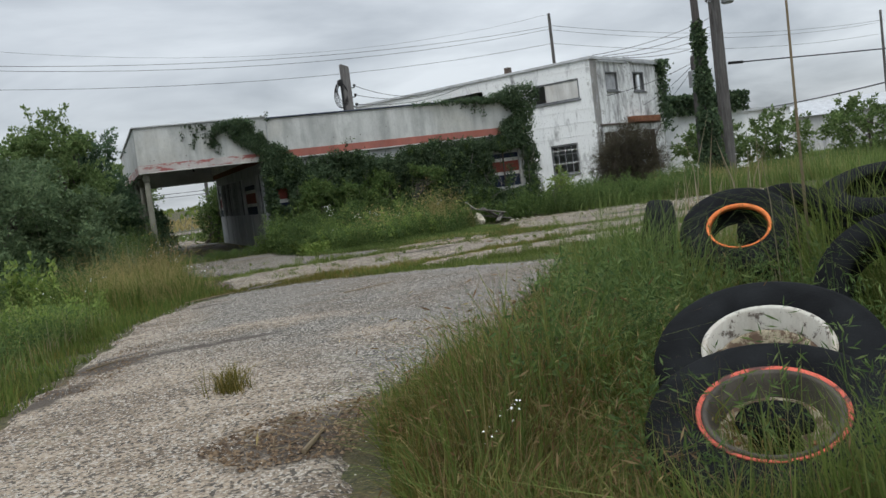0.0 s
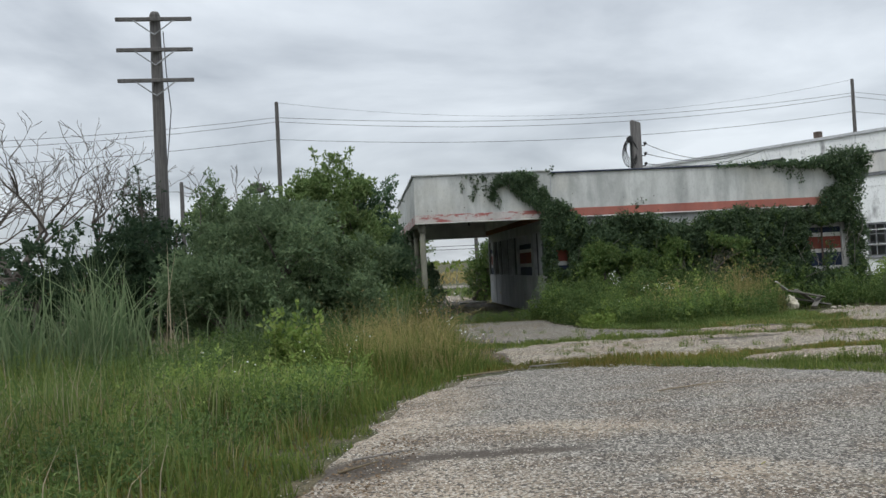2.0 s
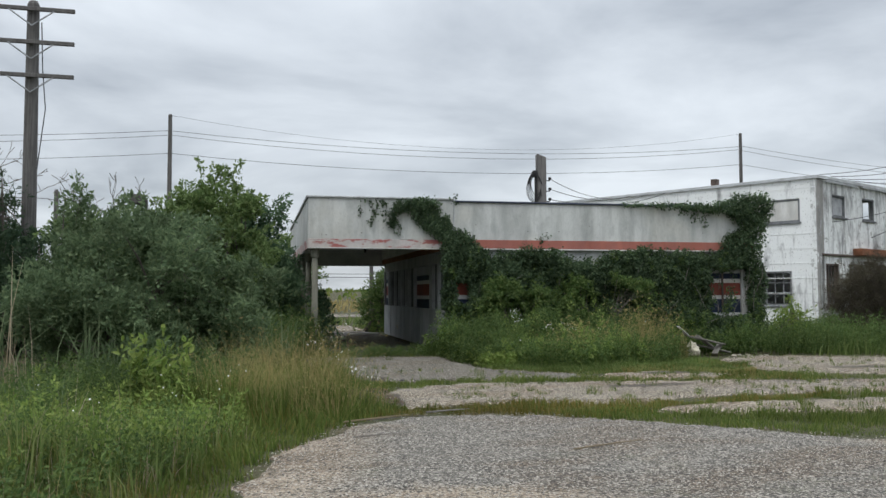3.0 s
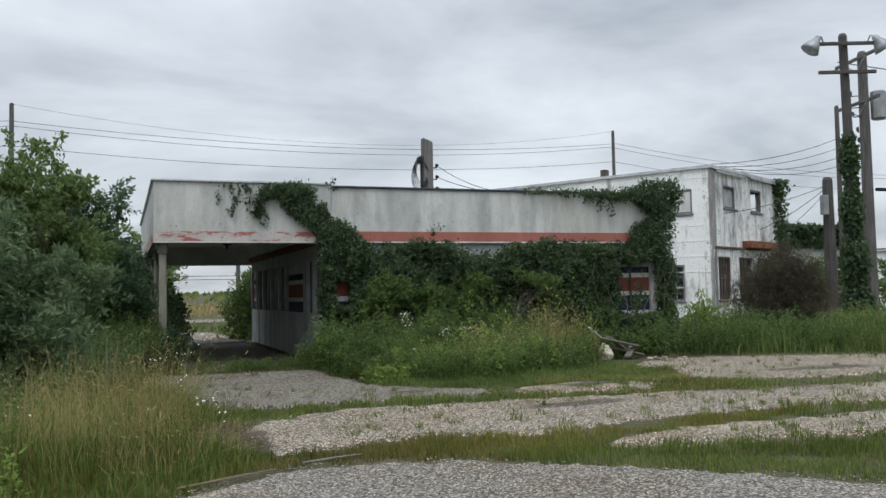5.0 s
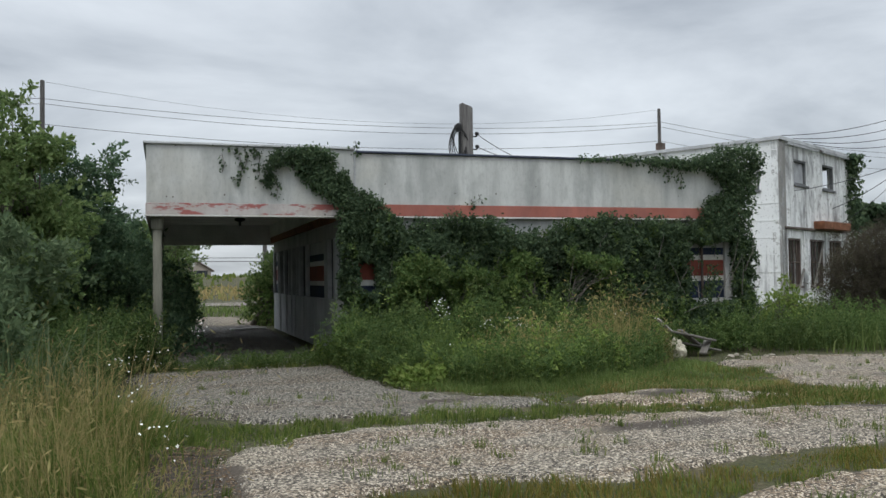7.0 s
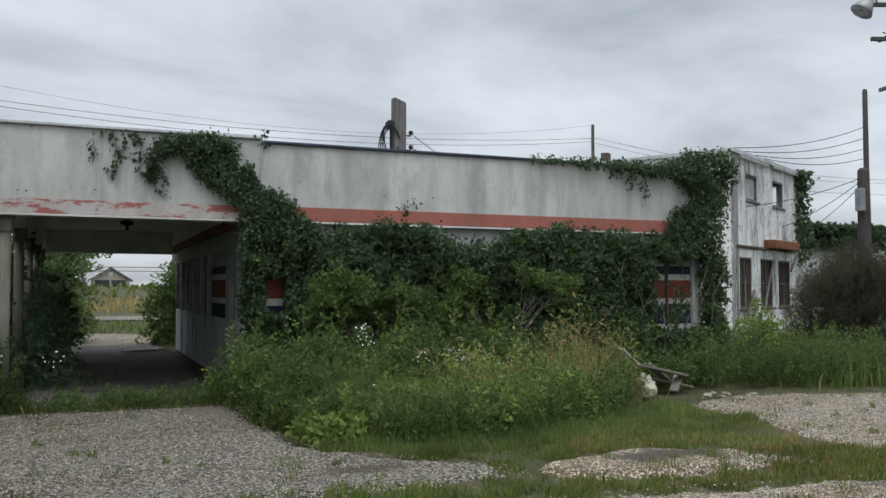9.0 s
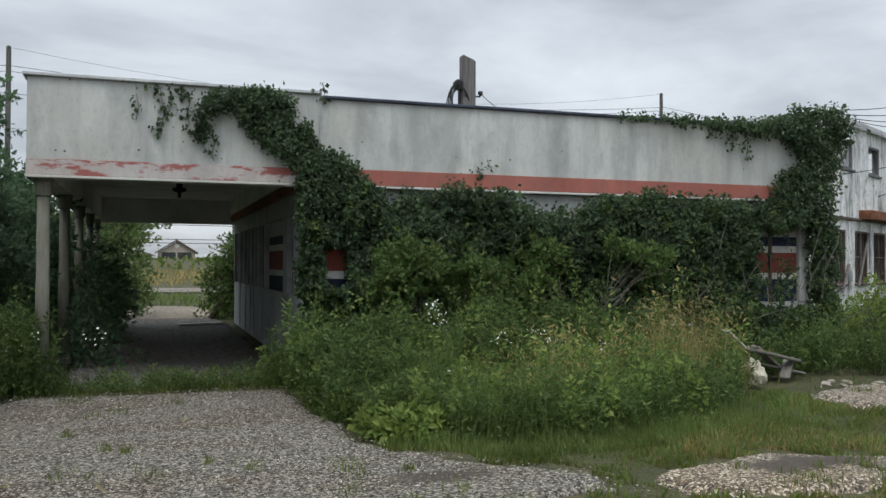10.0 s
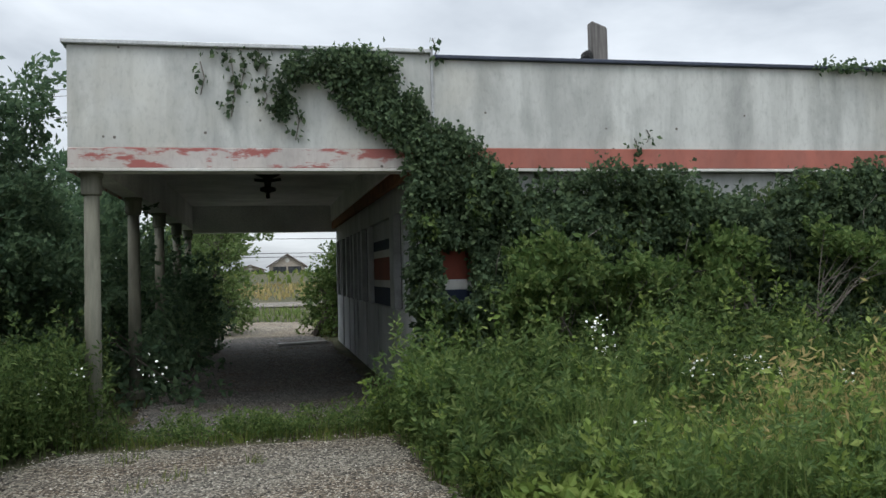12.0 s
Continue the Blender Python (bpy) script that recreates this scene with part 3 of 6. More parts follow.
part("beam", boxes((CW + 0.063, BY - 0.3, 2.56, 5.62, BY, 3.2)), M_SOFFIT, shop)
part("back_fascia", boxes((CW, BY + 0.003, 2.56, BE, BY + 0.06, 3.86)), M_FASCIA, shop)
part("red_trim", boxes((5.52, FY + 0.3, 2.62, 5.6, BY - 0.31, 2.78), bevel=0.005), M_RUST, shop, "dull red-brown trim board")
part("trim_board", boxes((5.5, FY + 0.3, 2.785, 5.6, BY - 0.31, 3.155)), M_SOFFIT, shop)


def column(y, x=2.29):
    c = thing("canopy_column", (x, y, 0), "round weathered cream canopy column with a collar", "column", "canopy columns")
    bm = tube(bmesh.new(), [(x, y, 0.0), (x, y, 1.32), (x, y, 1.323), (x, y, 2.45)], [0.084, 0.081, 0.078, 0.075], 18)
    part("shaft", bm, M_COLUMN, c, "", True)
    bm = bmesh.new()
    lathe(bm, [(0.075, 2.40), (0.096, 2.41), (0.103, 2.44), (0.106, 2.58), (0.118, 2.60), (0.118, 2.63), (0.0, 2.63)], 18)
    bmesh.ops.translate(bm, verts=bm.verts, vec=(x, y, 0))
    part("collar", bm, M_COLUMN, c)
    bm = lathe(bmesh.new(), [(0.125, -0.02), (0.125, 0.06), (0.092, 0.09), (0.08, 0.09)], 18)
    bmesh.ops.translate(bm, verts=bm.verts, vec=(x, y, 0))
    part("base_ring", bm, M_COLUMN, c)


for y in (25.16, 28.0, 30.85, 33.7, 36.25):
    column(y)

# west wall of the shop under the canopy: parapet, posts, lintel, boarded windows
WX = 5.65
part("west_parapet", boxes((WX, FY + 0.3, 0.0, WX + 0.18, BY, 1.08)), M_WALL_GREY, shop, "grey painted low wall")
part("west_lintel", boxes((WX + 0.002, FY + 0.3, 2.32, WX + 0.18, BY, 3.6)), M_WALL_GREY, shop)
for y0, y1 in ((25.25, 25.4), (26.3, 26.45), (27.1, 27.5), (29.87, 30.07), (30.95, 31.1), (31.6, 31.68), (32.35, 32.5), (33.0, 33.08), (33.9, 34.05), (34.85, 34.97), (35.25, 35.38), (36.35, 36.45)):
    part("post", boxes((WX - 0.02, y0, 1.083, WX + 0.16, y1, 2.317), bevel=0.006), M_FRAME, shop)


def striped_board(parent, along, across, a0, a1, z0, z1, axis):
    """A boarded window painted in stripes: blue, white, red, white, blue, grey, from the sill up."""
    rows = ((z0, 1.35, M_BLUE), (1.35, 1.455, M_WHITE), (1.455, 1.79, M_RED), (1.79, 1.90, M_WHITE), (1.90, 2.05, M_BLUE), (2.05, z1, M_WALL_GREY))
    for k, (b, t, m) in enumerate(rows):
        if t <= b:
            continue
        d = 0.002 * (k % 2)
        bb = (across + d, a0, b, across + 0.03, a1, t) if axis == "y" else (a0, across + d, b, a1, across + 0.03, t)
        part("stripe_board", boxes(bb), m, parent)


for y0, y1, painted in ((25.41, 26.3, 0), (26.46, 27.1, 0), (27.51, 29.87, 1), (30.08, 30.95, 0), (31.11, 31.6, 0), (31.69, 32.35, 0), (32.51, 33.0, 0), (33.09, 33.9, 0), (34.06, 34.85, 0), (34.98, 35.25, 0), (35.39, 36.35, 1)):
    if painted:
        striped_board(shop, y0, WX + 0.06, y0 + 0.003, y1 - 0.003, 1.085, 2.315, "y")
    else:
        part("pane", boxes((WX + 0.07, y0 + 0.003, 1.085, WX + 0.082, y1 - 0.003, 2.315)), M_GLASS, shop)
for y in (28.9, 30.4, 31.85, 32.5, 33.45, 34.8):
    part("panel_batten", boxes((WX - 0.022, y, 0.02, WX - 0.002, y + 0.05, 1.08), bevel=0.004), M_WALL_GREY, shop)

# south wall under the fascia
part("south_base", boxes((5.62, FY + 0.12, 0.0, BE, FY + 0.3, 0.98)), M_WALL, shop, "white painted base wall")
part("south_head", boxes((5.62, FY + 0.122, 2.17, BE, FY + 0.3, 2.62)), M_WALL, shop)
xs = [5.62, 6.9, 8.3, 9.7, 11.1, 12.55, 13.85]
for x in xs:
    part("pier", boxes((x, FY + 0.1, 0.983, x + 0.2, FY + 0.3, 2.167), bevel=0.006), M_WALL, shop)
for x0, x1 in zip(xs, xs[1:]):
    striped_board(shop, 0, FY + 0.17, x0 + 0.203, x1 - 0.003, 0.983, 2.165, "x")
    part("mullion", boxes(((x0 + x1) / 2 + 0.08, FY + 0.13, 0.983, (x0 + x1) / 2 + 0.12, FY + 0.168, 2.165)), M_FRAME_DARK, shop)
part("stripe_corner", boxes((5.84, FY + 0.098, 1.475, 6.12, FY + 0.118, 1.80)), M_RED, shop)
part("stripe_corner", boxes((5.84, FY + 0.098, 1.365, 6.12, FY + 0.118, 1.472)), M_WHITE, shop)
part("stripe_corner", boxes((5.84, FY + 0.098, 1.0, 6.12, FY + 0.118, 1.362)), M_BLUE, shop)
part("east_wall", boxes((BE - 0.18, FY + 0.303, 0.0, BE, BY, 3.73)), M_WALL, shop)
part("north_wall", boxes((WX + 0.183, BY - 0.2, 0.0, BE - 0.183, BY - 0.003, 3.73)), M_WALL, shop)

# hanging light and plank under the canopy
lx, ly = 4.05, 29.4
lamp = thing("canopy_lamp", (lx, ly, 3.16), "dark rusted lamp fixture hanging from the canopy ceiling", "lamp")
bm = lathe(bmesh.new(), [(0.0, 3.16), (0.17, 3.158), (0.19, 3.10), (0.08, 3.05), (0.05, 2.95), (0.05, 2.92), (0.12, 2.90), (0.12, 2.85), (0.03, 2.82), (0.03, 2.74), (0.0, 2.73)], 16)
bmesh.ops.translate(bm, verts=bm.verts, vec=(lx, ly, 0))
part("body", bm, M_BLACK, lamp, "", True)
part("arm", tube(bmesh.new(), [(lx - 0.2, ly, 3.02), (lx, ly, 3.0), (lx + 0.2, ly, 3.03)], 0.025, 6), M_BLACK, lamp)


def plank(name, a, b, w, t, mat, label, group=""):
    a, b = Vector(a), Vector(b)
    d = b - a
    rot = d.to_track_quat("X", "Z").to_matrix().to_4x4()
    m = Matrix.Translation((a + b) / 2) @ rot
    bm = boxes((-d.length / 2, -w / 2, -t / 2, d.length / 2, w / 2, t / 2), bevel=t * 0.2)
    for v in bm.verts:
        v.co.y += 0.15 * w * noise.noise(Vector((v.co.x * 3, v.co.z, 0)))
    ob = part(name, bm, mat)
    ob.matrix_basis = m
    return tagged(ob, label, "plank", group)


plank("plank", (4.25, 35.4, 0.04), (5.3, 35.75, 0.05), 0.16, 0.05, M_WHITE, "pale board lying on the canopy paving")
M_SACK = plain("cream_plastic", (0.50, 0.46, 0.36), 0.6, 0, 0.2, 9.0, 0.3)
# collapsed boards and a white sack among the weeds
for a, b, w, t, mt in (((10.45, 23.15, 0.50), (11.15, 23.2, 0.47), 0.2, 0.03, M_PLANK), ((11.05, 23.15, 0.50), (12.25, 23.25, 0.24), 0.16, 0.04, M_PLANK), ((11.2, 23.35, 0.30), (12.5, 23.5, 0.03), 0.26, 0.035, M_PLANK), ((11.5, 23.2, 0.46), (12.2, 23.6, 0.1), 0.12, 0.04, M_PLANK), ((11.05, 23.35, 0.0), (11.2, 23.3, 0.56), 0.10, 0.05, M_PLANK), ((11.9, 23.1, 0.02), (12.25, 23.4, 0.26), 0.14, 0.04, M_PLANK)):
    plank("plank", a, b, w, t, mt, "weathered grey board in a collapsed heap", "debris boards")
plank("plank", (10.95, 23.12, 0.70), (11.2, 23.05, 0.47), 0.26, 0.02, M_WHITE, "broken pale board in a collapsed heap", "debris boards")
bm = bmesh.new()
bmesh.ops.create_icosphere(bm, subdivisions=4, radius=0.155)
for v in bm.verts:
    k = 1 + 0.5 * noise.noise(v.co * 6) + 0.28 * noise.noise(v.co * 17 + Vector((4, 0, 0))) + 0.1 * noise.noise(v.co * 40)
    v.co = Vector((v.co.x * 0.95 * k, v.co.y * 0.8 * k, max(-0.15, v.co.z * 1.15 * k)))
bmesh.ops.translate(bm, verts=bm.verts, vec=(11.17, 22.8, 0.16))
tagged(part("plastic_sack", bm, M_SACK), "crumpled cream plastic sack in the weeds", "sack")
rng = random.Random(3)
for k in range(7):
    bm = bmesh.new()
    bmesh.ops.create_icosphere(bm, subdivisions=2, radius=0.045 + 0.035 * rng.random())
    for v in bm.verts:
        v.co *= 1 + 0.8 * noise.noise(v.co * 14 + Vector((k, 0, 0)))
        v.co.z *= 0.45
    bmesh.ops.translate(bm, verts=bm.verts, vec=(11.4 + 1.5 * rng.random(), 22.45 + rng.uniform(-0.35, 0.35), 0.012))
    tagged(part("rubble_stone", bm, M_STONE_PALE), "pale lump of rubble beside the boards", "stone", "rubble")

# post with service cables above the roof
sx, sy = 10.2, 31.25
mast = thing("service_post", (sx, sy, 3.82), "grey wooden service post with cable loops on the roof", "post")
bm = boxes((sx - 0.16, sy - 0.12, 3.82, sx + 0.16, sy + 0.12, 6.2), bevel=0.03)
for v in bm.verts:
    if v.co.z > 5:
        v.co.z -= 0.12 * (v.co.x - sx + 0.16) / 0.32
part("post", bm, M_POLE, mast)
bm = boxes((sx - 0.34, sy - 0.2, 5.4, sx - 0.162, sy + 0.05, 5.62), bevel=0.05)
part("cable_head", bm, M_BLACK, mast)
for k in range(5):
    cx, cz, rx, rz = sx - 0.24 - 0.015 * k, 5.12 - 0.03 * k, 0.17 + 0.025 * k, 0.34 + 0.035 * k
    pts = [(cx + rx * math.cos(a), sy - 0.16 - 0.02 * k + 0.03 * math.sin(3 * a + k), cz + rz * math.sin(a) + 0.03 * math.sin(2 * a + k)) for a in (radians(20 + 320 * j / 18) for j in range(19))]
    part("cable", tube(bmesh.new(), pts, 0.014, 5), M_BLACK, mast)
part("conduit", tube(bmesh.new(), [(sx - 0.22, sy - 0.1, 3.82), (sx - 0.22, sy - 0.1, 5.42)], 0.04, 8), M_BLACK, mast)
for z in (4.2, 4.6, 4.95, 5.3):
    part("insulator", tube(bmesh.new(), [(sx + 0.16, sy, z), (sx + 0.3, sy, z), (sx + 0.31, sy, z + 0.06), (sx + 0.31, sy, z + 0.12)], [0.02, 0.02, 0.06, 0.045], 8), M_BLACK, mast)


# ---- poles and lines ----
def wire(a, b, sag, r=0.022, name="power_line"):
    a, b = Vector(a), Vector(b)
    pts = []
    for k in range(15):
        s = k / 14
        p = a.lerp(b, s)
        p.z -= sag * 4 * s * (1 - s)
        pts.append(p)
    ob = part(name, tube(bmesh.new(), pts, r, 4), M_WIRE)
    return tagged(ob, "thin dark overhead power line", "power line", "overhead lines")


def utility_pole(x, y, top, r, arms, half, label, mat=M_POLE, turn=0.0, lean=(0, 0), brace=True):
    p = thing("utility_pole", (x, y, 0), label, "utility pole", "utility poles")
    tx, ty = x + lean[0], y + lean[1]
    part("pole", tube(bmesh.new(), [(x, y, -0.1), ((x + tx) / 2, (y + ty) / 2, top / 2), (tx, ty, top - 0.1), (tx, ty, top)], [r * 1.15, r, r * 0.85, r * 0.6], 12), mat, p)
    c, s = math.cos(turn), math.sin(turn)
    for z in arms:
        u = z / top
        px, py = x + lean[0] * u, y + lean[1] * u
        m = Matrix.Translation((px, py, z)) @ Matrix.Rotation(turn, 4, "Z")
        part("crossarm", boxes((-half, -r - 0.1, -0.06, half, -r - 0.005, 0.06), bevel=0.01), mat, p, "", False, m)
        if brace:
            for q in (-1, 1):
                part("brace", tube(bmesh.new(), [(q * half * 0.52, -r - 0.12, -0.06), (0, -r - 0.04, -0.5)], 0.022, 5), M_METAL, p, "", False, m)
    return p


utility_pole(-5.75, 31.2, 10.3, 0.2, (10.0, 9.0, 8.0), 1.2, "weathered wooden utility pole with three crossarms", M_POLE, 0.05)
tagged(part("pole_cable", tube(bmesh.new(), [(-5.45, 30.95, 9.6), (-5.4, 30.95, 8.2), (-5.3, 30.95, 7.0), (-5.5, 30.95, 5.2)], 0.016, 5), M_BLACK), "loose black cable hanging down the utility pole", "cable")
PA, PB = (-7.5, 90.5), (57.7, 97.8)
utility_pole(*PA, 18.9, 0.22, (), 0.9, "tall thin far wooden power pole", M_POLE)
utility_pole(*PB, 20.8, 0.22, (), 0.9, "tall thin far wooden power pole", M_POLE)
PL, PR = (-73.0, 84.0), (123.0, 105.0)
utility_pole(*PL, 18.0, 0.22, (), 0.9, "tall thin far wooden power pole", M_POLE)
utility_pole(*PR, 20.0, 0.22, (), 0.9, "tall thin far wooden power pole", M_POLE)
for drop, sag, dy in ((1.7, 1.5, -0.6), (1.9, 1.7, 0.7), (3.8, 1.5, 0.0)):
    wire((PA[0], PA[1] + dy, 18.9 - drop), (PB[0], PB[1] + dy, 20.8 - drop), sag)
    wire((PL[0], PL[1] + dy, 18.0 - drop), (PA[0], PA[1] + dy, 18.9 - drop), sag)
    wire((PB[0], PB[1] + dy, 20.8 - drop), (PR[0], PR[1] + dy, 20.0 - drop), sag)
wire((PA[0], PA[1], 18.8), (PB[0], PB[1], 20.7), 2.6, 0.012)

utility_pole(6.75, 49.0, 6.2, 0.1, (), 0.5, "slim pale roadside pole beyond the canopy", M_POLE)
utility_pole(-60, 120, 7.6, 0.16, (), 0.5, "far wooden roadside power pole", M_POLE)
utility_pole(70, 120, 6.8, 0.16, (), 0.5, "far wooden roadside power pole", M_POLE)
for z0, z1 in ((6.6, 6.0), (4.7, 4.5), (4.2, 4.1)):
    wire((-60, 120, z0 + 0.4), (70, 120, z1), 0.6, 0.035)
flood = utility_pole(-2.3, 30.0, 4.3, 0.07, (), 0.5, "thin post with a small floodlight among the trees", M_POLE_DARK)
part("floodlight", boxes((-2.75, 29.75, 4.1, -2.35, 29.98, 4.4), bevel=0.04), M_POLE_DARK, flood, "dark box floodlight")
part("bracket", boxes((-2.36, 29.88, 4.22, -2.28, 29.95, 4.28)), M_POLE_DARK, flood)
utility_pole(-7.94, 45.0, 6.2, 0.11, (), 0.5, "slim weathered pole behind the trees", M_POLE)
# poles east of the shop
lp = utility_pole(25.95, 30.35, 10.35, 0.17, (9.95, 8.95), 1.0, "dark leaning pole with two floodlights, wrapped in ivy", M_POLE_DARK, -0.37, (-0.55, -0.35), False)
for q in (-1, 1):
    m = Matrix.Translation((25.42, 30.02, 9.98)) @ Matrix.Rotation(-0.37, 4, "Z") @ Matrix.Translation((q * 1.12, -0.3, -0.02)) @ Matrix.Rotation(radians(-35 * q), 4, "Y")
    bm = lathe(bmesh.new(), [(0.0, 0.28), (0.1, 0.27), (0.13, 0.12), (0.24, -0.08), (0.33, -0.3), (0.31, -0.32), (0.0, -0.22)], 20)
    head = part("floodlight", bm, M_METAL, lp, "galvanised floodlight bell", True, m)
    part("bracket", tube(bmesh.new(), [(0, 0, 0.27), (-0.08 * q, 0.05, 0.36), (-0.3 * q, 0.1, 0.2)], 0.03, 6), M_METAL, lp, "", False, m)
tp = utility_pole(28.1, 31.75, 10.4, 0.2, (10.1, 8.4), 1.4, "weathered utility pole with transformer drum", M_POLE, -1.83)
part("transformer", tube(bmesh.new(), [(28.55, 31.5, 7.75), (28.55, 31.5, 7.8), (28.55, 31.5, 8.8), (28.55, 31.5, 8.85)], [0.22, 0.28, 0.28, 0.22], 14), M_METAL, tp, "grey transformer drum")
part("stand_off", boxes((28.3, 31.45, 5.02, 29.1, 31.6, 5.14), bevel=0.02), M_BLACK, tp)
for z, q in ((8.7, 0.45), (8.25, 0.5), (7.9, 0.4), (7.3, 0.25), (6.9, 0.22)):
    part("insulator", tube(bmesh.new(), [(28.1 - 0.15, 31.75 + 0.1, z), (28.1 - q * 0.75, 31.75 + q * 0.6, z), (28.09 - q * 0.76, 31.76 + q * 0.61, z + 0.07), (28.09 - q * 0.76, 31.76 + q * 0.61, z + 0.2)], [0.02, 0.02, 0.06, 0.05], 7), M_POLE_DARK, tp)
THIN = (33.0, 38.0)
utility_pole(*THIN, 9.9, 0.115, (), 0.5, "thin dark wooden pole standing in brush", M_POLE_DARK)
stub = utility_pole(28.6, 34.25, 5.9, 0.23, (), 0.5, "short dark pole stub with a meter box", M_POLE_DARK)
part("meter_box", boxes((28.1, 33.95, 4.35, 28.36, 34.2, 5.15), bevel=0.02), M_METAL, stub)
for k, z in enumerate((4.67, 5.02, 5.37)):
    wire((10.5, 31.25, z), (19.3 - 0.5 * k, 40.3 + 0.9 * k, 6.15), 0.35, 0.012, "service_cable")
for u, z in ((0.2, 8.35), (1.2, 7.9), (2.2, 7.45), (3.2, 7.05)):
    wire((22.7 + 0.87 * u, 34.1 + 0.49 * u, 6.25), (*THIN, z), 0.25, 0.013, "service_cable")
for z0, z1, x1, y1 in ((5.55, 4.4, 23.8, 34.75), (5.45, 3.9, 26.9, 36.4), (5.3, 3.4, 28.0, 37.1)):
    wire((28.45, 34.2, z0), (x1, y1, z1), 0.15, 0.012, "service_cable")
for k, (dx, z) in enumerate(((-0.3, 10.2), (0.3, 10.1), (0, 8.5))):
    wire((28.1 + dx, 31.75 - 3 * dx, z), (95, 26 + 3 * k, 9.4 - 0.6 * k), 1.2, 0.02)
wire((29.05, 31.5, 5.08), (95, 26, 6.4), 0.4, 0.03)
wire((45.8, 50.0, 3.7), (36.0, 30.0, 3.4), 0.1, 0.035, "service_cable")

# ---- white block building ----
TH = math.atan2(3.67, 6.49)
BM = pose(22.7, 34.2, 0, 0, 0, math.degrees(TH))
depot = thing("block_building", (0, 0, 0), "two-storey white painted block building, mouldy and derelict", "building", "", "", BM)
W, D, H = 7.45, 15.0, 6.1


def wall_with_holes(name, length, height, thick, holes, m, mat, label=""):
    """A wall along +x (face at y=0) cut by rectangular openings (x0, z0, x1, z1)."""
    xs = sorted({0.0, length, *[h[0] for h in holes], *[h[2] for h in holes]})
    zs = sorted({0.0, height, *[h[1] for h in holes], *[h[3] for h in holes]})
    bm = bmesh.new()
    for x0, x1 in zip(xs, xs[1:]):
        for z0, z1 in zip(zs, zs[1:]):
            cx, cz = (x0 + x1) / 2, (z0 + z1) / 2
            if not any(h[0] < cx < h[2] and h[1] < cz < h[3] for h in holes):
                box(bm, x0, 0, z0, x1, thick, z1)
    bmesh.ops.remove_doubles(bm, verts=bm.verts, dist=1e-4)
    dup = {}
    for f in bm.faces:
        dup.setdefault(tuple(round(c, 3) for c in f.calc_center_median()), []).append(f)
    bmesh.ops.delete(bm, geom=[f for v in dup.values() if len(v) > 1 for f in v], context="FACES")
    return part(name, bm, mat, depot, label, False, m)


def sash(m, x0, z0, x1, z1, nx, nz, mat):
    """A glassless window in an opening: frame, bars, sill."""
    w = part("window", boxes((x0, 0.02, z0, x0 + 0.07, 0.14, z1), (x1 - 0.07, 0.02, z0, x1, 0.14, z1), (x0 + 0.072, 0.02, z1 - 0.07, x1 - 0.072, 0.14, z1), (x0 + 0.072, 0.02, z0, x1 - 0.072, 0.14, z0 + 0.07)), mat, depot, "", False, m)
    part("sill", boxes((x0 - 0.06, -0.07, z0 - 0.08, x1 + 0.06, 0.13, z0 - 0.004), bevel=0.01), mat, w, "", False, m)
    for k in range(1, nx):
        x = x0 + (x1 - x0) * k / nx
        part("bar", boxes((x - 0.02, 0.05, z0 + 0.072, x + 0.02, 0.09, z1 - 0.072)), mat, w, "", False, m)
    for k in range(1, nz):
        z = z0 + (z1 - z0) * k / nz
        part("bar", boxes((x0 + 0.072, 0.045, z - 0.02, x1 - 0.072, 0.085, z + 0.02)), mat, w, "", False, m)


F_HOLES = [(1.4, 4.65, 2.6, 5.55), (4.25, 4.65, 5.5, 5.6), (0.7, 1.0, 1.9, 2.7), (2.8, 1.0, 4.15, 2.7), (4.8, 1.0, 6.2, 2.7)]
wall_with_holes("front_wall", W, H, 0.25, F_HOLES, BM, M_BLOCK_MOULDY)
M_FRAME_OLD = plain("mould_grey_frame", (0.16, 0.165, 0.17), 0.85, 0, 0.4, 3.0)
sash(BM, *F_HOLES[0], 1, 1, M_FRAME_OLD)
part("window_board", boxes((1.48, 0.1, 4.73, 2.52, 0.12, 5.47)), M_FRAME, depot, "weathered grey board in the window", False, BM)
sash(BM, *F_HOLES[1], 1, 1, M_FRAME_OLD)
for h in F_HOLES[2:]:
    sash(BM, *h, 4, 2, M_FRAME_DARK)
for x0, z0, x1, z1 in ((1.2, 0.75, 2.0, 1.6), (2.75, 0.9, 4.05, 2.65), (5.9, 2.3, 6.9, 2.95)):
    part("brace_board", tube(bmesh.new(), [(x0, -0.12, z0), (x1, -0.05, z1)], 0.045, 4), M_PLANK, depot, "loose leaning board", False, BM)
for x in (0.3, 2.25, 4.45, 6.45):
    part("front_pier", boxes((x - 0.16, -0.05, 0.0, x + 0.16, -0.003, 2.98), bevel=0.01), M_BLOCK_MOULDY, depot, "", False, BM)
LM = BM @ Matrix.Rotation(radians(90), 4, "Z") @ Matrix.Diagonal((1, -1, 1, 1))
L_HOLES = [(0.45, 4.4, 3.0, 5.35), (0.85, 1.0, 2.35, 2.4), (6.0, 4.35, 8.6, 5.6)]
wall_with_holes("side_wall", D, H, 0.25, L_HOLES, LM @ Matrix.Translation((0.25, 0, 0)) @ Matrix.Diagonal(((D - 0.25) / D, 1, 1, 1)), M_BLOCK)
sash(LM, 0.7, 4.4, 3.2, 5.35, 1, 1, M_FRAME_OLD)
part("shutter", boxes((0.78, 0.05, 4.48, 2.55, 0.08, 5.27)), M_WHITE, depot, "pale boarded upper window", False, LM)
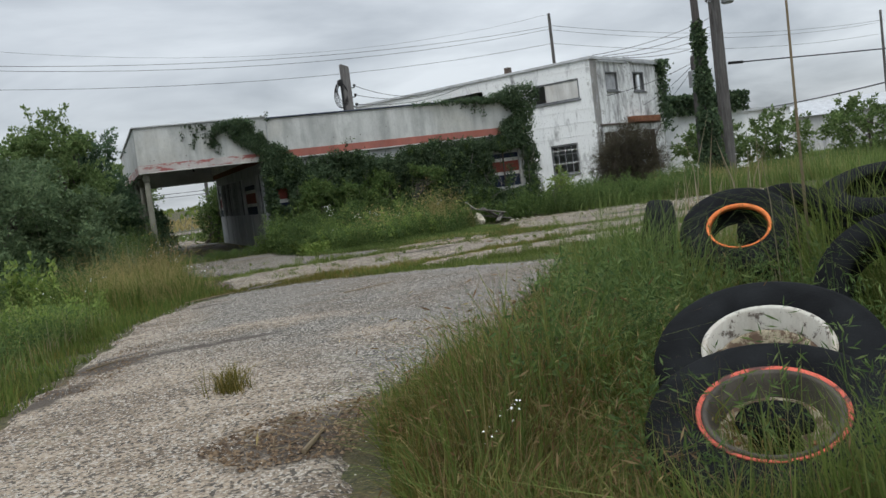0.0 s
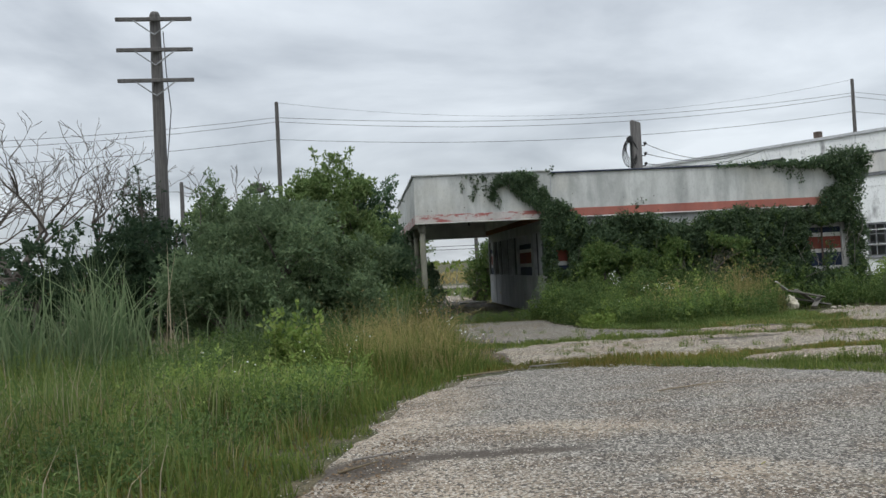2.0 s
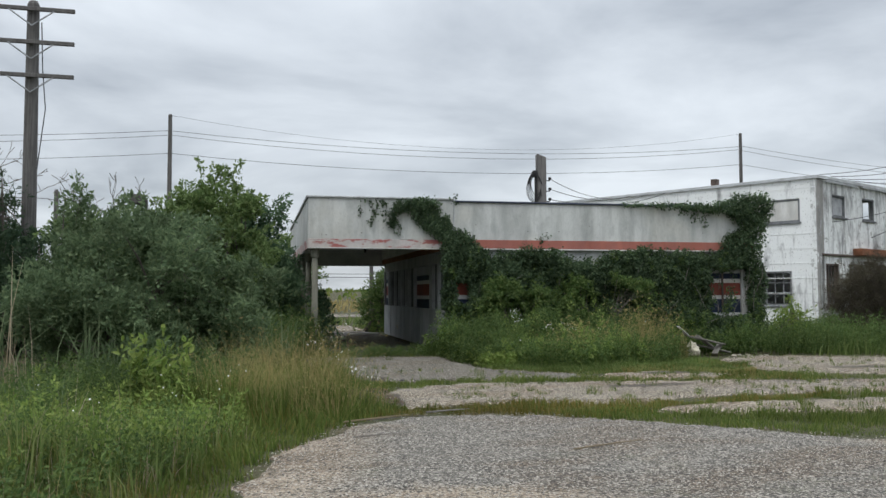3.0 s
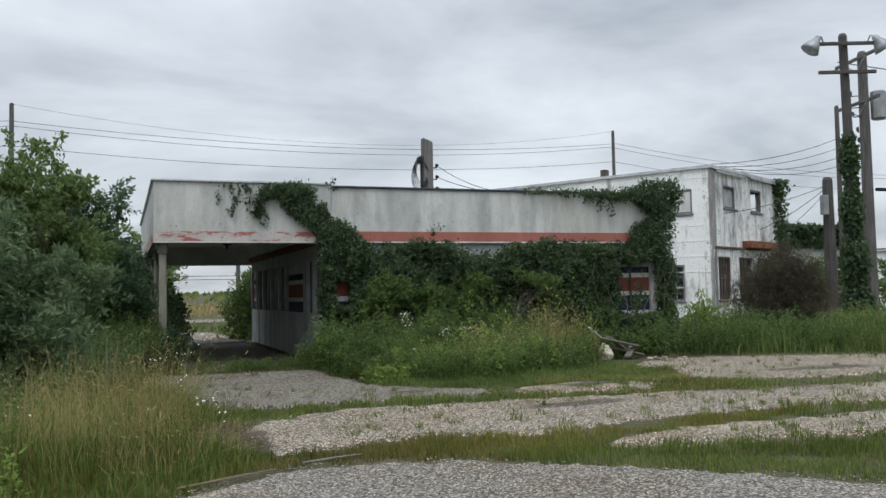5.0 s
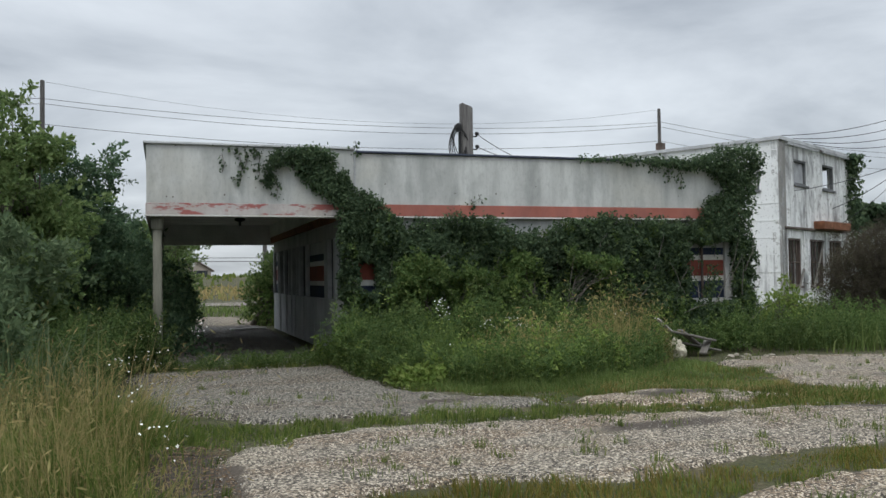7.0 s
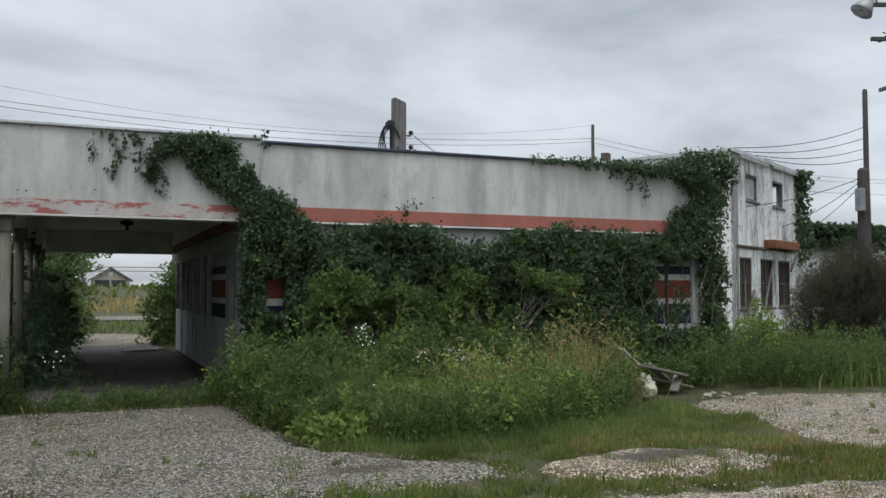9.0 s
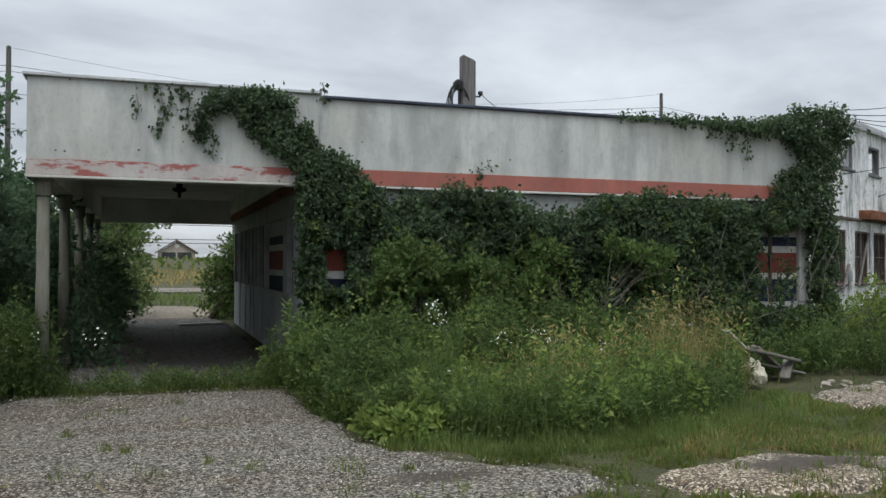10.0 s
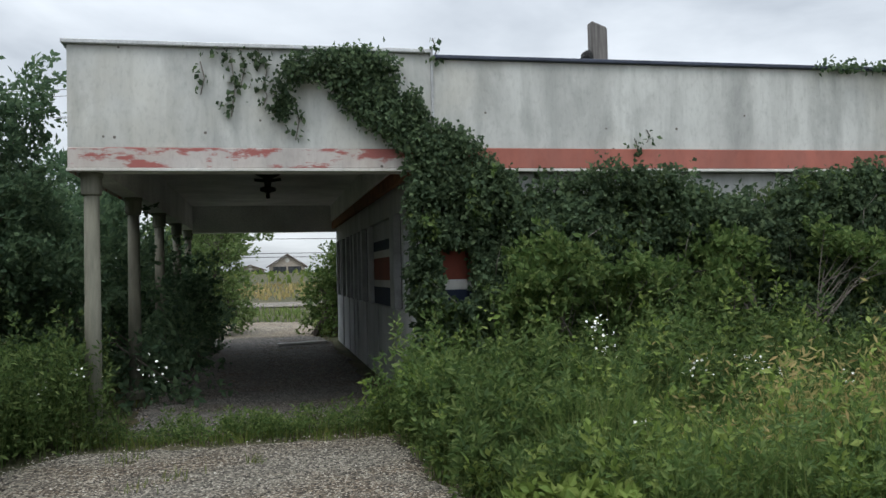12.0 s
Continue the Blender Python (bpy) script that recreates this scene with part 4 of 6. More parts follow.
sash(LM, 1.1, 1.0, 2.58, 2.4, 4, 3, M_FRAME_OLD)
for k, z in enumerate((1.5, 2.1, 2.7, 3.3, 3.9, 5.75)):
    part("course_ledge", boxes((0.02, -0.012, z, D - 0.1, -0.001, z + 0.03)), M_BLOCK, depot, "", False, LM)
part("corner_quoin", boxes((-0.05, -0.05, 0, 0.5, -0.003, H - 0.05), bevel=0.01), block_wall("block_white_black_mould", 0.38), depot, "mould-blackened corner strip", False, BM)
part("roof_cap", boxes((-0.1, -0.12, H + 0.004, W + 0.1, D, H + 0.12)), M_CAP_PALE, depot, "", False, BM)
part("rear_wall", boxes((0.25, D - 0.25, 0, W, D, H)), M_BLOCK, depot, "", False, BM)
part("east_wall", boxes((W - 0.25, 0.253, 0, W, 0.4, H), (W - 0.25, 0.4, 0, W, 1.3, 4.5), (W - 0.25, 0.4, 5.7, W, 1.3, H), (W - 0.25, 1.3, 0, W, D - 0.253, H)), M_BLOCK, depot, "", False, BM)
part("awning_rail", boxes((0.3, -0.1, 3.02, 6.9, -0.004, 3.1), bevel=0.01), M_FRAME_DARK, depot, "", False, BM)
part("rusty_sign_board", boxes((3.2, -0.4, 3.08, 6.15, -0.006, 3.38), bevel=0.02), M_RUST, depot, "rusted brown awning board", False, BM)
for u, z, w in ((0.5, 5.98, 3.0), (4.0, 6.0, 3.0)):
    part("roof_board", boxes((u, -0.16, z, u + w, -0.125, z + 0.09)), M_FRAME, depot, "", False, BM)
part("roof_vent", boxes((-0.08, 4.4, H + 0.124, 0.2, 4.65, H + 0.4)), M_FRAME_DARK, depot, "", False, BM)
# lower white sheds behind
for k, (x0, y0, x1, y1, h) in enumerate(((31.2, 40.2, 36.5, 47, 4.3), (40.5, 47.0, 46.5, 53, 3.5))):
    sh = thing("white_shed", ((x0 + x1) / 2, (y0 + y1) / 2, 0), "low flat-roofed white block shed with stained walls", "shed", "white sheds")
    part("wall", boxes((x0, y0, 0, x1, y1, h)), M_BLOCK, sh)
    part("roof", boxes((x0 - 0.2, y0 - 0.2, h + 0.003, x1 + 0.2, y1 + 0.2, h + 0.18)), M_CAP_PALE, sh)
    part("window", boxes((x0 + 1.0, y0 - 0.03, 1.3, x0 + 2.0, y0 - 0.003, 2.2)), M_GLASS, sh)
    part("pipe", boxes((x0 + 0.4, y0 + 1, h + 0.18, x0 + 0.8, y0 + 1.4, h + 0.75)), M_FRAME_DARK, sh)
wh = thing("long_warehouse", (58, 53, 0), "long low white warehouse with a shallow roof, far off", "warehouse")
m = pose(50, 56.5, 0, 0, 0, -22)
part("wall", boxes((0, 0, 0, 38, 12, 2.9)), M_WALL, wh, "", False, m)
bm = bmesh.new()
vs = [bm.verts.new(c) for c in ((-0.4, -0.4, 2.91), (38.4, -0.4, 2.91), (38.4, 12.4, 2.91), (-0.4, 12.4, 2.91), (-0.4, 6, 4.3), (38.4, 6, 4.3))]
for f in ((0, 1, 5, 4), (2, 3, 4, 5), (0, 4, 3), (1, 2, 5), (0, 3, 2, 1)):
    bm.faces.new([vs[i] for i in f])
part("roof", bm, M_CAP_PALE, wh, "", False, m)


# far houses across the field
def far_house(x, y, w, d, base, eave, apex, label):
    h = thing("far_house", (x, y, base), label, "house", "far houses")
    x0, x1 = x - w / 2, x + w / 2
    bm = bmesh.new()
    vs = [bm.verts.new(c) for c in ((x0, y, base), (x1, y, base), (x1, y, eave), (x, y, apex), (x0, y, eave), (x0, y + d, base), (x1, y + d, base), (x1, y + d, eave), (x, y + d, apex), (x0, y + d, eave))]
    for f in ((0, 1, 2, 3, 4), (6, 5, 9, 8, 7), (0, 5, 6, 1), (1, 6, 7, 2), (5, 0, 4, 9)):
        bm.faces.new([vs[i] for i in f])
    part("wall", bm, M_SIDING, h)
    for q in (-1, 1):
        bm = bmesh.new()
        e, a = (x + q * (w / 2 + 0.7), eave - 0.35), (x, apex + 0.12)
        vs = [bm.verts.new(c) for c in ((e[0], y - 0.7, e[1]), (a[0], y - 0.7, a[1]), (a[0], y + d, a[1]), (e[0], y + d, e[1]), (e[0], y - 0.7, e[1] + 0.28), (a[0], y - 0.7, a[1] + 0.28), (a[0], y + d, a[1] + 0.28), (e[0], y + d, e[1] + 0.28))]
        for f in ((0, 1, 2, 3), (7, 6, 5, 4), (0, 4, 5, 1), (3, 2, 6, 7), (0, 3, 7, 4), (1, 5, 6, 2)):
            bm.faces.new([vs[i] for i in f])
        part("roof", bm, M_ROOF_FAR, h)
    part("window", boxes((x - w * 0.4, y - 0.06, eave - 1.6, x - 0.2, y - 0.005, eave - 0.05)), M_GLASS, h)
    part("window", boxes((x + 0.2, y - 0.06, eave - 1.6, x + w * 0.4, y - 0.005, eave - 0.05)), M_GLASS, h)
    bm = lathe(bmesh.new(), [(0.5, 0), (0.5, 0.06), (0, 0.06)], 16)
    part("gable_vent", bm, M_WHITE, h, "", False, Matrix.Translation((x, y - 0.07, eave + (apex - eave) * 0.55)) @ Matrix.Rotation(radians(90), 4, "X"))


far_house(8.9, 218, 8.0, 9, 0.4, 3.7, 6.2, "far tan house with a brown gable roof")
far_house(0.2, 245, 7.0, 9, 0.5, 3.2, 4.2, "far low house with a pale roof")


# ---- tyres ----
def tyre(at, az, el, R=0.53, rb=0.30, w=0.27, paint=None, rim=None, label=""):
    """A truck tyre at its middle; its open face looks to azimuth az, lifted by el degrees."""
    n = Vector((math.sin(radians(az)) * math.cos(radians(el)), math.cos(radians(az)) * math.cos(radians(el)), math.sin(radians(el))))
    m = Matrix.Translation(at) @ n.to_track_quat("Z", "Y").to_matrix().to_4x4()
    t = thing("truck_tyre", at, label, "tyre", "dumped tyres", "", Matrix.Translation(at))
    h = w / 2
    prof = [(rb, -h * 0.72), (rb + 0.02, -h * 0.9), (rb + 0.07, -h), (R - 0.12, -h * 1.04), (R - 0.05, -h * 0.94), (R - 0.015, -h * 0.8)]
    for g in (-0.45, 0.0, 0.45):
        prof += [(R, h * (g - 0.16)), (R - 0.016, h * (g - 0.1)), (R - 0.016, h * (g + 0.0)), (R, h * (g + 0.06))]
    prof += [(R - 0.015, h * 0.8), (R - 0.05, h * 0.94), (R - 0.12, h * 1.04), (rb + 0.07, h), (rb + 0.02, h * 0.9), (rb, h * 0.72), (rb + 0.03, h * 0.55), (R - 0.06, h * 0.6), (R - 0.045, 0), (R - 0.06, -h * 0.6), (rb + 0.03, -h * 0.55)]
    part("casing", lathe(bmesh.new(), prof, 56, True), M_RUBBER, t, "black rubber casing", True, m)
    if paint:
        prof = [(rb - 0.006, h * 0.7), (rb + 0.010, h * 0.92), (rb + 0.03, h * 0.985), (rb + 0.034, h * 0.95), (rb + 0.02, h * 0.86)]
        part("paint_ring", lathe(bmesh.new(), prof, 56, True), paint, t, "sprayed paint ring round the bead", True, m)
    if rim:
        prof = [(rb + 0.012, h * 0.95), (rb - 0.002, h * 1.0), (rb - 0.016, h * 0.93), (rb - 0.022, h * 0.6), (rb - 0.05, h * 0.35), (rb - 0.055, -h * 0.9), (rb - 0.04, -h * 0.95), (rb - 0.03, h * 0.3), (rb - 0.01, h * 0.6)]
        r = part("rim", lathe(bmesh.new(), prof, 48, True), rim, t, "chipped painted steel rim", True, m)
        prof = [(rb - 0.048, h * 0.16), (rb - 0.06, h * 0.2), (rb - 0.075, h * 0.1), (rb - 0.10, -h * 0.3), (rb - 0.16, -h * 0.36), (rb - 0.165, -h * 0.46), (rb - 0.09, -h * 0.5), (rb - 0.056, -h * 0.1)]
        part("dish", lathe(bmesh.new(), prof, 48, True), M_RIM_RUSTY, r, "rusty wheel dish", True, m)
        for k in range(8):
            a = 2 * math.pi * k / 8
            part("bolt", tube(bmesh.new(), [(0.155 * math.cos(a), 0.155 * math.sin(a), -h * 0.42), (0.155 * math.cos(a), 0.155 * math.sin(a), -h * 0.28)], 0.014, 6), M_RUST, r, "", False, m)
    return t


tyre((3.72, 2.86, 0.31), 222, 61, 0.55, 0.30, 0.28, None, M_RIM, "large black truck tyre on a chipped white rim")
tyre((3.33, 2.43, 0.15), 222, 67, 0.54, 0.28, 0.28, M_CORAL, M_RIM_GREY, "black truck tyre with a coral painted ring in tall grass")
tyre((6.2, 5.9, 0.58), 222, 50, 0.53, 0.25, 0.27, M_ORANGE, None, "black truck tyre with a bright orange painted ring")
tyre((5.9, 6.75, 0.46), 300, 8, 0.5, 0.3, 0.26, None, None, "black truck tyre standing on edge in the grass")
tyre((7.1, 6.2, 0.46), 200, 25, 0.52, 0.3, 0.27, None, None, "black truck tyre in the grass")
tyre((6.6, 4.7, 0.22), 230, 70, 0.53, 0.3, 0.27, None, None, "black truck tyre at the foot of a pile")
tyre((6.85, 4.85, 0.52), 210, 75, 0.53, 0.3, 0.27, None, None, "black truck tyre on top of a pile")
tyre((6.75, 4.75, 0.84), 240, 72, 0.53, 0.3, 0.27, None, None, "black truck tyre on top of a pile")
tyre((5.65, 3.75, 0.32), 235, 30, 0.53, 0.3, 0.27, None, None, "black truck tyre leaning on a pile")

cane = tube(bmesh.new(), [(6.42, 5.3, 0), (6.47, 5.36, 1.45), (6.54, 5.43, 2.6), (6.58, 5.47, 3.1)], [0.016, 0.014, 0.011, 0.006], 6)
tagged(part("reed_cane", cane, M_STRAW), "single tall dry reed cane by the tyres", "reed")


# ---- trees and shrubs ----
def shrub(name, base, clumps, n_tw, per, size, mat, label, category, bark=M_BARK, spread=0.3, aspect=0.55, trunks=3, r0=0.09, seed=1, droop=0.0):
    """Stems that rise to twigs spread through the clumps (x, y, z, rx, ry, rz), each twig with its leaves."""
    rg = np.random.default_rng(seed)
    root = thing(name, base, label, category)
    cl = np.array(clumps, float)
    vol = np.prod(cl[:, 3:], 1)
    pick = rg.choice(len(cl), n_tw, p=vol / vol.sum())
    d = unit(rg.normal(size=(n_tw, 3)))
    rad = rg.uniform(0.25, 1.0, n_tw) ** 0.5
    rad *= 1 + 0.22 * np.sin(d[:, 0] * 5 + seed) * np.sin(d[:, 2] * 6 + d[:, 1] * 4)
    tips = cl[pick, :3] + d * rad[:, None] * cl[pick, 3:]
    tips[:, 2] = np.maximum(tips[:, 2], base[2] + 0.12)
    bm = bmesh.new()
    stems = []
    for k in range(trunks):
        c = cl[k % len(cl), :3]
        foot = Vector(base) if math.hypot(c[0] - base[0], c[1] - base[1]) < 1.5 else Vector((c[0], c[1], 0))
        b = foot + Vector((rg.normal(0, 0.15), rg.normal(0, 0.15), -0.08))
        top = Vector(c) + Vector((0, 0, 0.4 * cl[k % len(cl), 5]))
        pts = [b, b.lerp(top, 0.35) + Vector(rg.normal(0, 0.08, 3)), b.lerp(top, 0.7) + Vector(rg.normal(0, 0.1, 3)), top]
        tube(bm, pts, [r0, r0 * 0.8, r0 * 0.5, r0 * 0.2], 7)
        stems.append(pts)
    part("trunk", bm, bark, root)
    bm = bmesh.new()
    for k in range(0, n_tw, max(1, n_tw // 70)):
        t = Vector(tips[k])
        s = min(stems, key=lambda q: (q[2] - t).length)
        a = s[1].lerp(s[3], rg.uniform(0.1, 0.8))
        tube(bm, [a, a.lerp(t, 0.5) + Vector((0, 0, 0.12)), t], [r0 * 0.3, r0 * 0.18, 0.004], 5)
    part("branching", bm, bark, root)
    way = unit(unit(tips - cl[pick, :3]) * 0.8 + np.array([0, 0, 0.45]) + rg.normal(0, 0.45, (n_tw, 3)))
    p, al = sprays(tips - way * spread, way, per, spread * 2.4, spread * 0.34)
    leaves("crown", p, size, mat, root, aspect, 0.4, droop, al * 0.7)
    return root


def lumps(c, r, n, size, seed):
    """Small clumps spread through an ellipsoid, mostly near its skin."""
    rg = np.random.default_rng(seed)
    d = unit(rg.normal(size=(n, 3)))
    p = np.array(c) + d * np.array(r) * rg.uniform(0.5, 1.0, (n, 1)) ** 0.5
    s = size * rg.uniform(0.65, 1.3, n)
    return [(*a, b, b, b * 0.8) for a, b in zip(p, s)]


shrub("silver_shrub", (-1.3, 19.2, 0), lumps((-1.05, 19.5, 1.4), (2.1, 1.3, 1.5), 40, 0.5, 1) + lumps((-1.4, 20.3, 2.1), (1.5, 1.0, 0.8), 16, 0.4, 2) + lumps((-2.15, 20.8, 2.8), (0.7, 0.6, 0.65), 10, 0.32, 22) + [(-1.0, 19.9, 1.2, 1.3, 0.9, 1.1)], 1600, 38, 0.105, M_SILVER, "dense silvery green shrub at the verge", "shrub", seed=2, trunks=5, aspect=0.42, spread=0.2)
shrub("sapling_tree", (-0.4, 23.6, 0), lumps((-0.25, 23.4, 2.7), (1.2, 1.0, 1.1), 20, 0.42, 3) + lumps((0.1, 23.3, 3.2), (0.75, 0.6, 0.7), 12, 0.32, 24) + lumps((0.05, 23.6, 4.0), (0.6, 0.6, 0.3), 7, 0.26, 4) + lumps((-0.5, 25.2, 3.6), (0.6, 0.6, 0.7), 6, 0.35, 5) + lumps((-1.9, 22.6, 2.6), (0.9, 0.9, 0.8), 9, 0.4, 6) + lumps((-0.3, 23.2, 1.4), (1.3, 0.9, 1.3), 14, 0.5, 16) + [(-0.6, 24.0, 2.0, 1.0, 0.9, 1.3)], 1100, 42, 0.10, M_TREE, "bright green young tree behind the shrub", "tree", seed=3, trunks=5, spread=0.18)
shrub("dark_tree", (0.9, 27.0, 0), lumps((0.95, 26.8, 2.2), (0.95, 1.0, 1.5), 26, 0.42, 7) + [(0.9, 26.9, 2.0, 0.8, 0.8, 1.6), (1.3, 26.4, 3.6, 0.4, 0.45, 0.5), (0.75, 26.7, 3.75, 0.3, 0.4, 0.35), (0.1, 27.4, 2.1, 0.9, 0.9, 1.4)], 1050, 44, 0.085, M_DARKTREE, "dense dark evergreen tree beside the canopy", "tree", seed=4, trunks=4, spread=0.2)
shrub("dark_tree", (0.6, 31.5, 0), [(1.0, 29.6, 1.5, 1.3, 1.6, 1.7), (1.2, 32.4, 1.4, 1.3, 1.8, 1.6), (1.5, 35.2, 1.2, 1.2, 1.6, 1.4), (0.4, 32, 2.6, 1.2, 2.5, 1.2), (1.3, 28.4, 1.5, 0.6, 0.9, 1.4), (1.75, 30.2, 1.5, 0.4, 1.6, 1.1), (1.8, 33.6, 1.6, 0.45, 1.8, 1.1), (2.7, 27.2, 0.5, 0.5, 0.8, 0.75), (2.55, 28.6, 0.7, 0.5, 1.1, 0.9), (2.7, 31.4, 0.7, 0.5, 1.5, 0.95), (2.75, 35.0, 0.8, 0.45, 1.5, 1.1)], 1200, 34, 0.11, M_DARKTREE, "dark evergreen thicket along the canopy columns", "tree", seed=5, trunks=4)
shrub("green_bush", (2.6, 39.6, 0), [(2.4, 39.6, 1.3, 0.8, 1.1, 1.3), (3.2, 40.6, 0.9, 0.5, 0.8, 0.9), (2.7, 40.2, 2.6, 0.9, 0.8, 0.7)], 260, 30, 0.13, M_TREE, "bright green bush behind the canopy", "bush", seed=6)
shrub("green_tree", (2.2, 46.0, 0), [(2.4, 46.0, 3.3, 1.6, 1.2, 0.9), (1.2, 46.3, 2.4, 1.2, 1.0, 1.2)], 160, 26, 0.2, M_TREE, "thin green tree beyond the canopy", "tree", seed=7)
shrub("green_bush", (5.6, 39.0, 0), [(5.7, 39.0, 0.9, 0.75, 0.9, 0.95), (5.85, 38.7, 1.8, 0.45, 0.6, 0.6), (6.3, 39.2, 1.4, 0.8, 0.8, 1.2)], 300, 28, 0.12, M_WEED, "leafy bush behind the shop wall", "bush", seed=8)
shrub("dark_hedge", (-5.2, 27.0, 0), lumps((-5.5, 27, 1.6), (3.5, 1.2, 1.5), 24, 0.8, 8) + lumps((-10.5, 28, 1.4), (3.2, 1.2, 1.3), 20, 0.8, 9) + lumps((-2.2, 25.5, 1.6), (1.5, 1.0, 1.5), 10, 0.7, 10) + [(-5, 27, 1.2, 4.5, 1.2, 1.2)], 1300, 34, 0.14, M_CEDAR, "dark green hedge of cedars and brush", "hedge", seed=9, trunks=8, spread=0.22)
shrub("cedar_tree", (-6.4, 30.4, 0), [(-6.4, 30.4, 2.0, 1.1, 1.0, 1.5), (-6.35, 30.4, 3.6, 0.6, 0.6, 1.0), (-6.3, 30.4, 4.6, 0.25, 0.25, 0.6), (-5.9, 30.5, 3.3, 0.4, 0.4, 0.6)], 260, 34, 0.14, M_CEDAR, "small dark cedar tree below the utility pole", "tree", seed=10, aspect=0.3)
shrub("brown_bush", (18.4, 25.6, 0), [(18.4, 25.6, 1.55, 1.15, 1.1, 1.05), (17.85, 25.7, 1.2, 0.8, 0.8, 1.0), (18.95, 25.4, 1.25, 0.8, 0.8, 1.0), (18.4, 25.6, 0.7, 1.2, 1.1, 0.7), (18.3, 25.4, 1.95, 0.7, 0.7, 0.65)], 1700, 34, 0.12, M_BROWNBUSH, "large round dead brown bush in the yard grass", "bush", seed=11, aspect=0.09, trunks=5, spread=0.2)
shrub("light_bush", (15.0, 24.6, 0), [(14.9, 24.6, 0.5, 0.4, 0.4, 0.5), (15.2, 24.8, 0.8, 0.3, 0.35, 0.35)], 90, 24, 0.09, M_WEED_LIGHT, "light green sapling bush at the shop corner", "bush", seed=12)
shrub("green_thicket", (33, 35, 0), [(31, 36.5, 1.3, 2.0, 1.5, 1.4), (35, 36, 1.4, 2.4, 1.5, 1.5), (39, 34, 1.5, 2.6, 1.5, 1.6), (43, 31.5, 1.6, 2.8, 1.6, 1.7), (48, 29, 1.8, 3.0, 1.8, 1.9)], 900, 32, 0.2, M_TREE, "green thicket of brush beyond the yard", "thicket", seed=13, trunks=5)
shrub("green_thicket", (17, 10, 0), [(17, 11, 1.2, 1.5, 1.3, 1.2), (19, 9, 1.5, 1.8, 1.5, 1.5), (22, 12, 1.6, 2.0, 1.6, 1.6)], 700, 34, 0.14, M_TREE, "green brush beside the yard", "thicket", seed=14, trunks=3)


def bare_tree(base, height, seed, label):
    rg = random.Random(seed)
    root = thing("bare_tree", base, label, "tree", "bare trees")
    bt, bb = bmesh.new(), bmesh.new()

    def grow(p, d, length, r, depth):
        pts, rr = [p], [r]
        q = Vector(p)
        for k in range(3):
            d = (d + Vector((rg.gauss(0, 0.16), rg.gauss(0, 0.16), rg.gauss(0.04, 0.10)))).normalized()
            q = q + d * (length / 3)
            pts.append(q.copy())
            rr.append(max(0.009, r * (1 - 0.17 * (k + 1))))
        tube(bt if depth == 0 else bb, pts, rr, 6 if depth < 2 else 4)
        if depth >= 6:
            return
        for k in range(3 if depth < 3 else 2):
            s = pts[rg.choice((2, 3, 3))]
            nd = (d + Vector((rg.gauss(0, 0.62), rg.gauss(0, 0.62), rg.gauss(0.12, 0.3)))).normalized()
            grow(s, nd, length * rg.uniform(0.62, 0.85), r * 0.56, depth + 1)

    grow(Vector(base), Vector((rg.gauss(0, 0.12), 0, 1)), height * 0.3, height * 0.019, 0)
    part("trunk", bt, M_BARK, root)
    part("twig_crown", bb, M_BARK, root)


bare_tree((-9.0, 28.8, 0), 8.8, 5, "leafless pale dead tree with spreading twigs")
bare_tree((-8.0, 31.5, 0), 6.4, 9, "leafless pale dead tree with spreading twigs")
bare_tree((-12.2, 31.0, 0), 7.4, 12, "leafless pale dead tree with spreading twigs")
bare_tree((-5.2, 31.8, 0), 5.8, 21, "leafless pale dead tree with spreading twigs")

# ---- ivy on the shop ----
ivy = thing("ivy", (9.5, FY, 0), "dense dark green ivy climbing over the shop front", "ivy", "", "")
DIAG = [(4.08, 3.25), (4.13, 3.51), (4.2, 3.77), (4.36, 3.84), (4.55, 3.87), (4.75, 3.9), (4.96, 3.95), (5.12, 3.9), (5.25, 3.87), (5.37, 3.78), (5.44, 3.54), (5.6, 3.49), (5.72, 3.26), (5.8, 3.16), (5.96, 3.1), (6.27, 2.97), (6.36, 2.84), (6.44, 2.7), (6.7, 2.5), (6.6, 2.25), (5.5, 2.25), (5.55, 2.5), (5.59, 2.64), (5.47, 2.72), (5.35, 2.85), (5.23, 2.97), (5.12, 3.07), (5.0, 3.07), (4.91, 3.16), (4.8, 3.26), (4.71, 3.38), (4.63, 3.5), (4.42, 3.53), (4.28, 3.46), (4.28, 3.22), (4.16, 3.12)]
TOPR = [(12.6, 2.5), (12.97, 2.55), (13.12, 2.75), (13.24, 3.1), (13.5, 3.18), (13.75, 3.26), (13.54, 3.47), (13.07, 3.68), (12.3, 3.72), (11.6, 3.8), (10.2, 3.82), (10.2, 3.87), (12.6, 3.93), (13.3, 4.02), (13.6, 4.25), (14.0, 4.2), (14.4, 4.28), (14.68, 3.95), (14.6, 3.58), (14.42, 3.16), (14.28, 2.65), (14.26, 2.25), (14.1, 1.75), (13.98, 1.3), (13.9, 1.8), (13.85, 2.2), (13.2, 2.3), (12.7, 2.2)]
